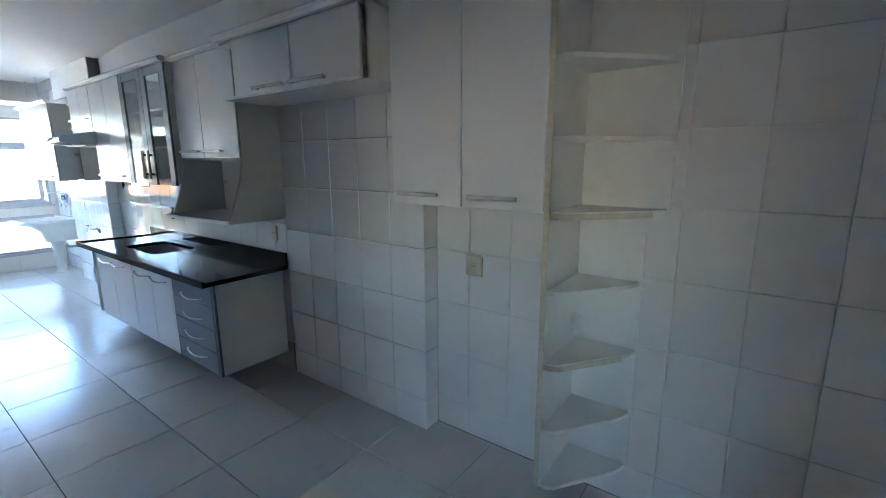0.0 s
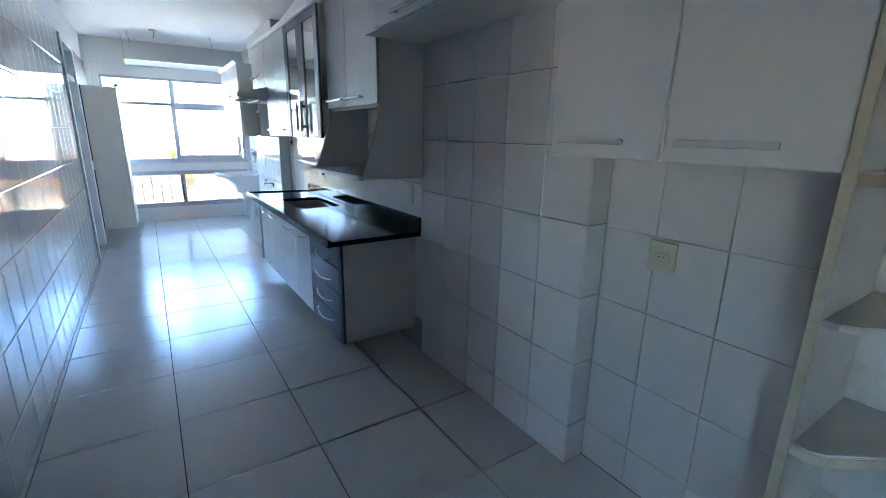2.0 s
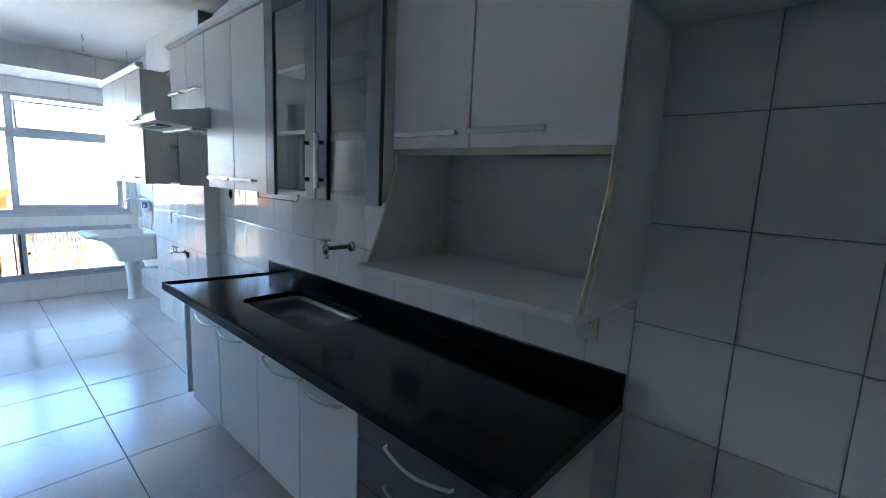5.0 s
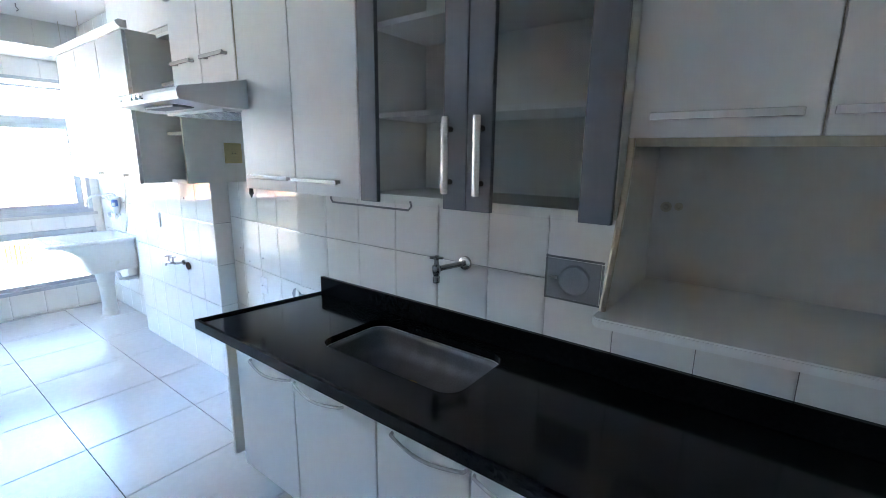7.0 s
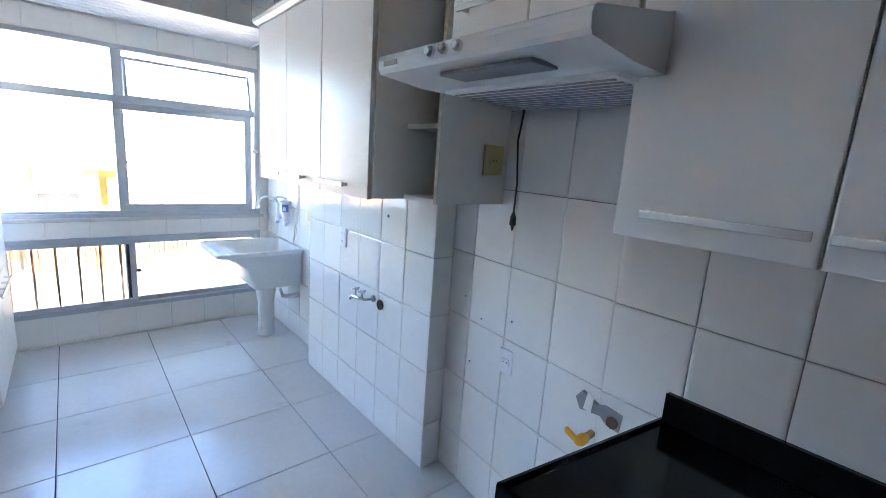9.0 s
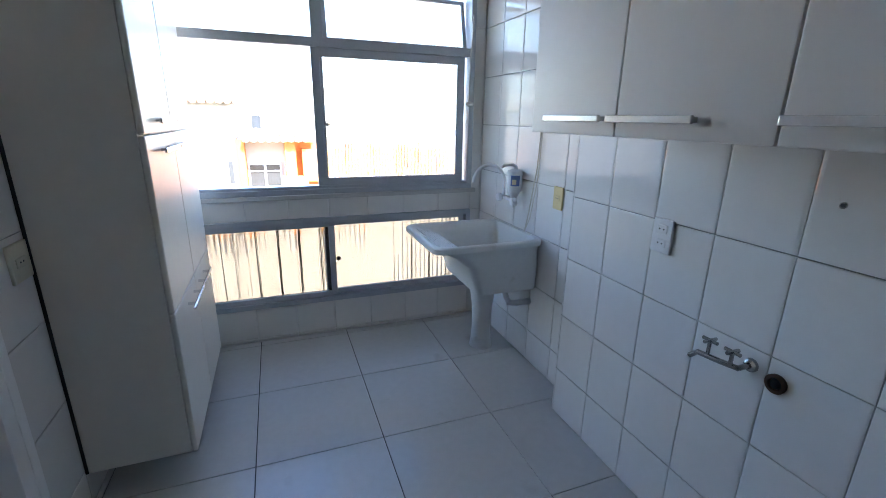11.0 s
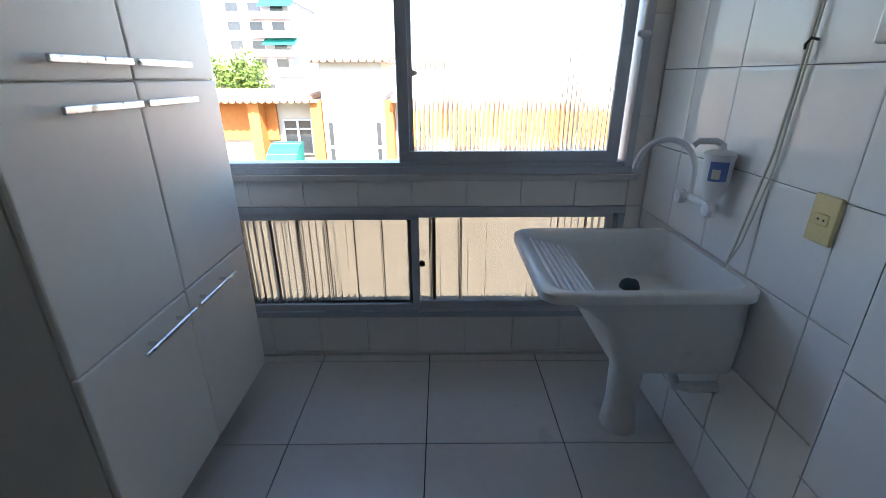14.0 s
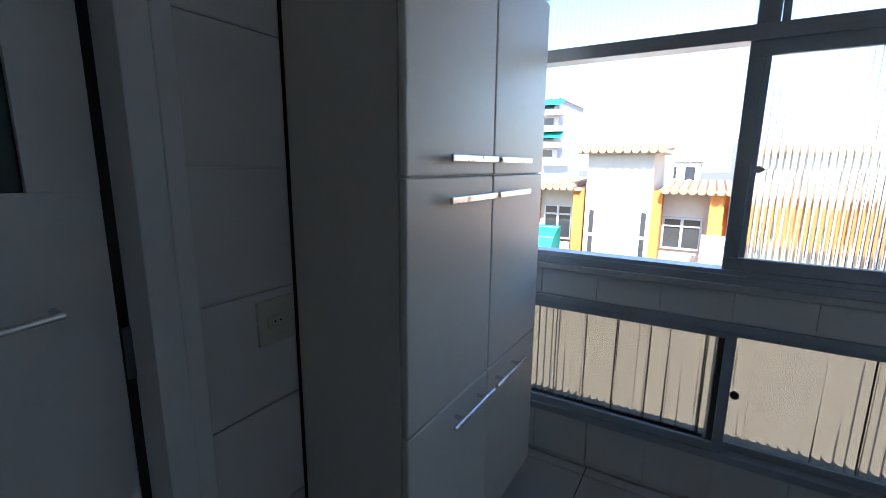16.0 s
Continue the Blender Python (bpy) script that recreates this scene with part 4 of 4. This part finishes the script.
bm = turned([(0.010, 1.252), (0.011, 1.262), (0.006, 1.27)], (KX, KY, 0), "z", 12)
for a in (25, 115):
    dx, dy = 0.028 * math.cos(radians(a)), 0.028 * math.sin(radians(a))
    tube([(KX - dx, KY - dy, 1.26), (KX + dx, KY + dy, 1.26)], 0.0055, 8, into=bm)
part("cross_handle", bm, M_STEELD, kt)

vt = thing("gas_vent_plate", "square steel wall plate with a round hatch", "vent", at=(0, 1.08, 1.23))
part("plate", rim(-0.11, 0.11, -0.085, 0.085, -0.008, 0.0, 0.012), M_DARKV, vt).matrix_local = Matrix.Rotation(radians(90), 4, "Z") @ Matrix.Identity(4)
part("face", box(-0.005, -0.0005, 0.982, 1.178, 1.157, 1.303), M_STEEL, vt)
part("disc", turned([(0.06, -0.004), (0.06, -0.008), (0.054, -0.010), (0.05, -0.007)], (0, 1.075, 1.23), "x", 28), M_STEEL, vt)
part("catch", box(-0.012, -0.004, 1.135, 1.165, 1.228, 1.238), M_CHROME, vt)

rl = thing("towel_rail", "thin steel rail hung under the wall cabinet", "rail", at=(-0.3, 2.09, 1.46))
part("bar", tube([(-0.30, 1.60, 1.51), (-0.303, 1.593, 1.485), (-0.306, 1.605, 1.47), (-0.306, 2.03, 1.47), (-0.303, 2.045, 1.485), (-0.30, 2.04, 1.51)], 0.004, 8), M_STEEL, rl)

wt = thing("washing_machine_tap", "chrome wall tap for the washing machine", "tap", at=(-0.036, 4.26, 0.82))
part("flange", turned([(0.022, 0), (0.02, -0.01), (0.012, -0.016)], (-0.036, 4.20, 0.815), "x"), M_STEELD, wt)
part("arm", tube([(-0.036, 4.20, 0.815), (-0.095, 4.20, 0.815), (-0.11, 4.25, 0.815), (-0.115, 4.32, 0.81), (-0.115, 4.345, 0.785)], 0.009, 10), M_STEELD, wt)
for y in (4.215, 4.29):
    bm = tube([(-0.11, y, 0.82), (-0.11, y, 0.865)], 0.006, 8)
    tube([(-0.135, y, 0.865), (-0.085, y, 0.865)], 0.006, 8, into=bm)
    tube([(-0.11, y - 0.025, 0.865), (-0.11, y + 0.025, 0.865)], 0.006, 8, into=bm)
    part("cross_handle", bm, M_STEELD, wt)
dp = thing("drain_stub", "rusty round drain opening in the pier wall", "pipe", at=(-0.036, 4.12, 0.80))
part("ring", turned([(0.028, 0), (0.03, -0.012), (0.02, -0.014), (0.018, -0.004)], (-0.036, 4.12, 0.80), "x", 18), M_RUST, dp)
part("stopper", turned([(0.017, -0.004), (0.014, -0.012)], (-0.036, 4.12, 0.80), "x", 14), M_BLACK, dp)
tp = thing("patched_gas_pipe", "grey tape patch and yellow gas valve on the wall", "gas valve", at=(0.02, 2.74, 0.78))
part("tape", prism([(2.645, 0.775), (2.64, 0.842), (2.705, 0.85), (2.735, 0.838), (2.80, 0.862), (2.822, 0.83), (2.80, 0.79), (2.72, 0.802), (2.69, 0.778)], "x", -0.004, 0.012), M_TAPE, tp, "torn grey tape")
part("torn_edge", prism([(2.755, 0.795), (2.75, 0.855), (2.775, 0.87), (2.785, 0.80)], "x", -0.007, -0.003), M_CREAM, tp)
part("rust_stain", turned([(0.022, -0.0085), (0.022, -0.003)], (0, 2.672, 0.80), "x", 9), M_RUST, tp)
part("pipe_stub", tube([(0.01, 2.745, 0.715), (-0.035, 2.745, 0.715)], 0.014, 12), M_BRASS, tp)
part("valve", turned([(0.014, -0.085), (0.02, -0.07), (0.02, -0.045), (0.014, -0.03)], (0.0, 2.745, 0.715), "x", 12), M_VALVE, tp)
part("lever", prism([(2.735, 0.705), (2.735, 0.728), (2.79, 0.752), (2.80, 0.745), (2.797, 0.728)], "x", -0.092, -0.08, 0.003), M_VALVE, tp)
for nm, at, nx in (("bay", (0.048, 3.20, 0.985), 0), ("bay", (0.066, 3.40, 0.93), 0), ("bay", (0.078, 3.53, 1.005), 0), ("bay", (0.07, 3.46, 0.69), 0), ("pier", (-0.036, 4.08, 1.33), 1)):
    hole = thing("wall_plug", "small screw hole with a dark plug in the tile", "wall plug", group="screw holes", at=at)
    r = 0.009 if nx else 0.004
    part("ring", turned([(r, 0.002), (r, -0.0035), (r * 0.7, -0.004)], at, "x", 12), M_STEELD if nx else M_GROUT, hole)
    part("hole", turned([(r * 0.6, -0.0038), (r * 0.6, -0.005)], at, "x", 10), M_BLACK, hole)
fd = thing("floor_drain", "round steel floor drain cover", "drain", at=(-1.98, 5.62, 0))
part("cover", turned([(0.065, -0.004), (0.065, 0.003), (0.055, 0.005)], (-1.98, 5.62, 0), "z", 26), M_STEEL, fd)

# ---- outside ----
GZ = -7.0
structure("ground", box(-600, 600, WIN + 0.4, 900, GZ - 0.2, GZ), M_ASPH, "grey ground between the houses", "ground")
FY = 15.0


def roof_strip(parent, x0, x1, y0, z, tile=0.17, run=2.2, rise=0.12):
    bm = bmesh.new()
    box(x0, x1, y0, y0 + run, z - 0.08, z - 0.02, into=bm)
    part("eave", bm, M_CREAMW, parent)
    bm = bmesh.new()
    n = int((x1 - x0) / tile)
    for i in range(n):
        x = x0 + (i + 0.5) * tile
        tube([(x, y0 - 0.12, z), (x, y0 + run, z + rise)], tile * 0.52, 8, into=bm)
    tagged(part("roof", bm, M_ROOF, parent, "clay tile roof"), kind="stuff")


def far_window(parent, x0, x1, y, z0, z1):
    w = part("window", box(x0, x1, y - 0.02, y + 0.05, z0, z1), M_WIN, parent)
    part("frame", rim(x0, x1, z0, z1, y - 0.06, y - 0.02, 0.05), M_ALU, w)
    part("bar", box((x0 + x1) / 2 - 0.03, (x0 + x1) / 2 + 0.03, y - 0.055, y - 0.02, z0 + 0.05, z1 - 0.05), M_ALU, w)
    part("bar", box(x0 + 0.05, x1 - 0.05, y - 0.052, y - 0.02, z0 + (z1 - z0) * 0.7, z0 + (z1 - z0) * 0.75), M_ALU, w)


hs = thing("neighbour_house", "cream house with orange pillars and tiled eaves", "house", at=(-2.5, FY, GZ))
part("wall", box(-3.62, -2.22, FY, FY + 6, GZ, 1.80), M_CREAMW, hs, "bright cream bay")
part("wall", box(-7.5, -3.62, FY + 0.8, FY + 6, GZ, 0.95), M_CREAMW, hs)
part("wall", box(-2.22, 5.0, FY + 0.8, FY + 6, GZ, 0.95), M_CREAMW, hs)
part("wall", box(-0.7, 4.0, FY + 0.3, FY + 0.8, -0.1, 0.72), M_ORANGE, hs, "orange parapet band")
part("wall", box(-0.6, 6.0, FY + 2.0, FY + 8, 0.9, 2.3), M_CREAMW, hs)
for x in (-5.35, -3.86, -2.16, -0.98):
    part("pillar", box(x - 0.13, x + 0.13, FY + 0.3, FY + 0.8, -1.5, 0.95), M_ORANGE, hs, "rough orange pillar")
part("panel", box(-7.5, -4.95, FY + 0.7, FY + 0.8, 0.0, 0.95), M_ORANGE, hs)
part("panel", box(-0.86, -0.3, FY + 0.7, FY + 0.8, -1.2, 0.95), M_ORANGE, hs)
for x in (-3.46, -2.34):
    for z in (-0.55, -1.25, 0.05):
        part("slit_window", box(x - 0.05, x + 0.05, FY - 0.012, FY + 0.03, z - 0.1, z + 0.42), M_WIN, hs)
far_window(hs, -2.02, -1.2, FY + 0.8, -0.4, 0.35)
far_window(hs, -4.85, -4.1, FY + 0.8, -0.4, 0.5)
roof_strip(hs, -3.85, -1.95, FY - 0.2, 1.84)
roof_strip(hs, -7.5, -3.8, FY + 0.2, 0.98)
roof_strip(hs, -2.05, -0.4, FY + 0.2, 0.98)


def awning(x0, x1, y, z0, z1, material, label):
    ob = thing("awning", label, "awning", at=((x0 + x1) / 2, y, z0))
    ribs = []
    bm = bmesh.new()
    for i in range(7):
        a = radians(90 * i / 6)
        ribs.append([bm.verts.new((x, y - (z1 - z0) * 1.1 * math.sin(a), z0 + (z1 - z0) * math.cos(a))) for x in (x0, x0 + (x1 - x0) * 0.5, x1)])
    for a, b in zip(ribs, ribs[1:]):
        for k in (0, 1):
            bm.faces.new((a[k], a[k + 1], b[k + 1], b[k]))
    for k in (0, 2):
        c = bm.verts.new((ribs[0][k].co.x, y, z0))
        for a, b in zip(ribs, ribs[1:]):
            bm.faces.new((c, a[k], b[k]))
    part("canopy", bm, material, ob)
    bm = bmesh.new()
    for i in (1, 3, 5):
        a = radians(90 * i / 6)
        d = (z1 - z0) * 1.01
        tube([(x0 - 0.01, y - d * 1.1 * math.sin(a), z0 + d * math.cos(a)), (x1 + 0.01, y - d * 1.1 * math.sin(a), z0 + d * math.cos(a))], 0.012, 6, into=bm)
    part("ribs", bm, M_ALU, ob)


awning(-4.95, -4.25, FY + 0.3, -0.75, 0.0, M_TEAL, "teal canvas window awning on the neighbour house")
awning(-1.2, -0.62, FY + 0.3, -0.5, 0.05, M_CANVAS, "off-white canvas window awning on the neighbour house")


def far_block(x0, x1, y0, y1, z1, label, material, floors, z0, cols, balcony=False):
    ob = thing("apartment_building", label, "building", at=((x0 + x1) / 2, y0, GZ))
    part("wall", box(x0, x1, y0, y1, GZ, z1), material, ob)
    part("parapet", box(x0 - 0.15, x1 + 0.15, y0 - 0.15, y1 + 0.15, z1, z1 + 0.4), material, ob)
    fh = (z1 - z0) / floors
    for i in range(floors):
        z = z0 + i * fh
        for c in range(cols):
            a = x0 + (x1 - x0) * (c + 0.2) / cols
            b = x0 + (x1 - x0) * (c + 0.8) / cols
            w = part("window", box(a, b, y0 - 0.03, y0 + 0.1, z + fh * 0.35, z + fh * 0.85), M_WIN, ob)
            part("frame", rim(a, b, z + fh * 0.35, z + fh * 0.85, y0 - 0.08, y0 - 0.03, 0.06), M_ALU, w)
        if balcony:
            part("balcony", box(x0 + (x1 - x0) * 0.42, x1 + 0.7, y0 - 1.2, y0, z - 0.1, z + 0.55), M_PINK, ob, "balcony parapet")
            if i in (floors - 1, floors - 3):
                part("awning", prism([(y0 - 1.3, z + fh * 0.55), (y0, z + fh * 0.95), (y0, z + fh * 0.9)], "x", x0 + (x1 - x0) * 0.6, x1 + 0.7), M_TEAL, ob, "blue-green balcony awning")
    return ob


far_block(-25.5, -18.0, 60, 72, 9.6, "tall pale apartment block with balconies far off", M_PINK, 6, -2.0, 3, True)
far_block(-14.5, -11.0, 34, 40, 1.5, "low cream building beyond the tree", M_CREAMW, 2, -3.5, 3)
far_block(-10.5, -2.0, 48, 56, 1.9, "low pale roofs in the distance", M_CREAMW, 2, -3.0, 6)
far_block(0.5, 14.0, 40, 50, 2.4, "wide pale building in the distance", M_CREAMW, 3, -5.0, 8)
lp = thing("street_lamp", "thin street lamp post above the far roofs", "street lamp", at=(-5.6, 46, GZ))
part("post", tube([(-5.6, 46, GZ), (-5.6, 46, 4.0), (-5.9, 46, 4.5), (-6.4, 46, 4.5)], 0.09, 8), M_ALU, lp)
part("head", box(-6.8, -6.2, 45.85, 46.15, 4.35, 4.55, 0.05), M_ALU, lp)


def tree(x, y, z0, height, spread, seed):
    rnd = random.Random(seed)
    ob = thing("tree", "leafy green tree between the houses", "tree", at=(x, y, GZ))
    bm = tube([(x, y, GZ), (x + 0.1, y, GZ + height * 0.35), (x - 0.1, y, z0)], 0.28, 10, r2=0.14)
    for i in range(6):
        a = rnd.uniform(0, 6.28)
        tube([(x, y, z0 - 1.2 + i * 0.15), (x + spread * 0.5 * math.cos(a), y + spread * 0.5 * math.sin(a), z0 + rnd.uniform(0, 0.9))], 0.09, 6, into=bm, r2=0.03)
    part("trunk", bm, M_BARK, ob)
    verts, faces = [], []
    clumps = [Vector((x + rnd.gauss(0, spread * 0.42), y + rnd.gauss(0, spread * 0.42), z0 + rnd.gauss(0.4, spread * 0.28))) for _ in range(34)]
    for c in clumps:
        r = rnd.uniform(0.25, 0.55)
        for _ in range(70):
            d = Vector((rnd.gauss(0, 1), rnd.gauss(0, 1), rnd.gauss(0, 0.8))).normalized() * r * rnd.uniform(0.6, 1.1)
            u = Vector((rnd.gauss(0, 1), rnd.gauss(0, 1), rnd.gauss(0, 1))).normalized() * rnd.uniform(0.06, 0.12)
            w = u.cross(Vector((rnd.gauss(0, 1), rnd.gauss(0, 1), rnd.gauss(0, 1)))).normalized() * rnd.uniform(0.03, 0.06)
            k = len(verts)
            p = c + d
            verts += [p - u, p + w, p + u, p - w]
            faces.append((k, k + 1, k + 2, k + 3))
    me = bpy.data.meshes.new("crown")
    me.from_pydata([tuple(v) for v in verts], [], faces)
    me.materials.append(M_LEAF)
    cr = new("crown", me)
    cr.parent = ob
    cr.location = -Vector(ob.location)
    tagged(cr, kind="stuff")


tree(-9.3, 25, 0.75, 7, 1.5, 3)
tree(-10.8, 26, 0.9, 7, 1.5, 5)


# ---- tiles, each a piece of its own ----
TILES = {}


def tile_mesh(w, h, t, chamfer, material):
    key = (round(w, 3), round(h, 3), chamfer, material.name)
    if key not in TILES:
        bm = bmesh.new()
        a = [bm.verts.new((sx * w / 2, sy * h / 2, -t)) for sx, sy in ((-1, -1), (1, -1), (1, 1), (-1, 1))]
        b = [bm.verts.new((sx * w / 2, sy * h / 2, -chamfer * 0.16)) for sx, sy in ((-1, -1), (1, -1), (1, 1), (-1, 1))]
        e = [bm.verts.new((sx * (w / 2 - chamfer * 0.35), sy * (h / 2 - chamfer * 0.35), -chamfer * 0.05)) for sx, sy in ((-1, -1), (1, -1), (1, 1), (-1, 1))]
        c = [bm.verts.new((sx * (w / 2 - chamfer), sy * (h / 2 - chamfer), 0)) for sx, sy in ((-1, -1), (1, -1), (1, 1), (-1, 1))]
        for p, q in ((a, b), (b, e), (e, c)):
            for k in range(4):
                bm.faces.new((p[k], p[(k + 1) % 4], q[(k + 1) % 4], q[k]))
        bm.faces.new(c)
        me = bpy.data.meshes.new("tile")
        bm.to_mesh(me)
        bm.free()
        me.materials.append(material)
        TILES[key] = me
    return TILES[key]


def cuts(lo, hi, pitch, phase):
    k = math.floor((lo - phase) / pitch) + 1
    out = [lo]
    while phase + k * pitch < hi - 0.012:
        if phase + k * pitch > lo + 0.012:
            out.append(phase + k * pitch)
        k += 1
    return out + [hi]


def tiling(parent, origin, u, n, ur, vr, pu, pv, phu, phv, material=None, joint=0.003, t=0.0085, chamfer=0.012, rough=0.00015):
    """Tiles over a flat stretch: origin, the way along (u), the way it faces (n), ranges, sizes and phases."""
    u, n = Vector(u).normalized(), Vector(n).normalized()
    v = n.cross(u)
    for a, b in zip(*(lambda c: (c, c[1:]))(cuts(ur[0], ur[1], pu, phu))):
        for c, d in zip(*(lambda e: (e, e[1:]))(cuts(vr[0], vr[1], pv, phv))):
            me = tile_mesh(b - a - joint, d - c - joint, t, chamfer, material or M_TILE)
            ob = new("tile", me)
            at = Vector(origin) + u * (a + b) / 2 + v * (c + d) / 2
            tilt = Matrix.Rotation(random.uniform(-rough, rough) * 3, 4, "X") @ Matrix.Rotation(random.uniform(-rough, rough) * 3, 4, "Y")
            m = Matrix((u, v, n)).transposed().to_4x4()
            ob.parent = parent
            ob.matrix_local = Matrix.Translation(-parent.location) @ Matrix.Translation(at + n * random.uniform(-rough, 0)) @ m @ tilt


UZT = (0.0, 2.527)
X = (0, -1, 0)
# right wall: along -y, so distances are counted as -y
tiling(wall_right, (0, 0, 0), X, (-1, 0, 0), (0.0, 1.361), UZT, 0.27, 0.325, 0.28, 1.18, joint=0.003, chamfer=0.01, rough=0.0001)
tiling(wall_right, (0, 0, 0), X, (-1, 0, 0), (-2.73, 0.0), (0.242, 2.527), 0.2575, TP, -1.442, TZ)
tiling(wall_right, (0, -1.361, 0), (1, 0, 0), (0, -1, 0), (0.0, 0.13), UZT, 0.268, 0.325, 0.2, 1.18)
tiling(wall_recess, (0.13, 0, 0), X, (-1, 0, 0), (1.362, 4.28), UZT, 0.268, 0.325, 1.86, 1.165, M_TILEM, joint=0.0015, chamfer=0.007, rough=0.00004)
bd = Vector((0.09, 1.01, 0)).normalized()
tiling(wall_bay, (0.0, 2.66, 0), -bd, (-bd.y, bd.x, 0), (-1.014, -0.072), UZT, 0.2555, TP, -0.072, TZ)
tiling(wall_pier, (-0.036, 0, 0), X, (-1, 0, 0), (-5.14, -3.66), UZT, 0.2467, 0.306, -3.66, 1.175)
tiling(wall_pier, (0, 3.66, 0), (1, 0, 0), (0, -1, 0), (-0.036, 0.09), UZT, 0.265, 0.306, 0.2, 1.175)
tiling(wall_pier, (0, 5.149, 0), (-1, 0, 0), (0, 1, 0), (-0.1, 0.036), UZT, 0.265, 0.306, 0.2, 1.175)
tiling(wall_laundry, (0.10, 0, 0), X, (-1, 0, 0), (-WIN, -5.15), (0, LCEIL), 0.2645, 0.318, -5.135, 1.163)
tiling(wall_left, (LEFT, 0, 0), (0, 1, 0), (1, 0, 0), (-2.25, 3.92), UZT, 0.2555, TP, 0.0, TZ)
tiling(wall_left, (LEFT, 0, 0), (0, 1, 0), (1, 0, 0), (4.95, WIN - 0.01), UZT, 0.29, TP, 4.95, TZ - 0.08)
for (xa, xb), (za, zb) in (((LEFT + 0.01, -1.99), (0, LCEIL)), ((-1.99, 0.02), (0, 0.245)), ((-1.99, 0.02), (0.86, 0.992)), ((-1.99, 0.02), (2.36, LCEIL)), ((0.02, 0.10), (0, LCEIL))):
    tiling(wall_window, (0, WIN, 0), (1, 0, 0), (0, -1, 0), (xa, xb), (za, zb), 0.264, 0.42, -1.82, 0.02 if za < 0.5 else 2.53)
tiling(floor, (0, 0, 0), (1, 0, 0), (0, 0, 1), (-3.0, 0.13), (BACK, WIN), 0.5875, 0.583, -0.955, 5.81, M_FLOOR, 0.005, 0.0085, 0.005, 0.0001)
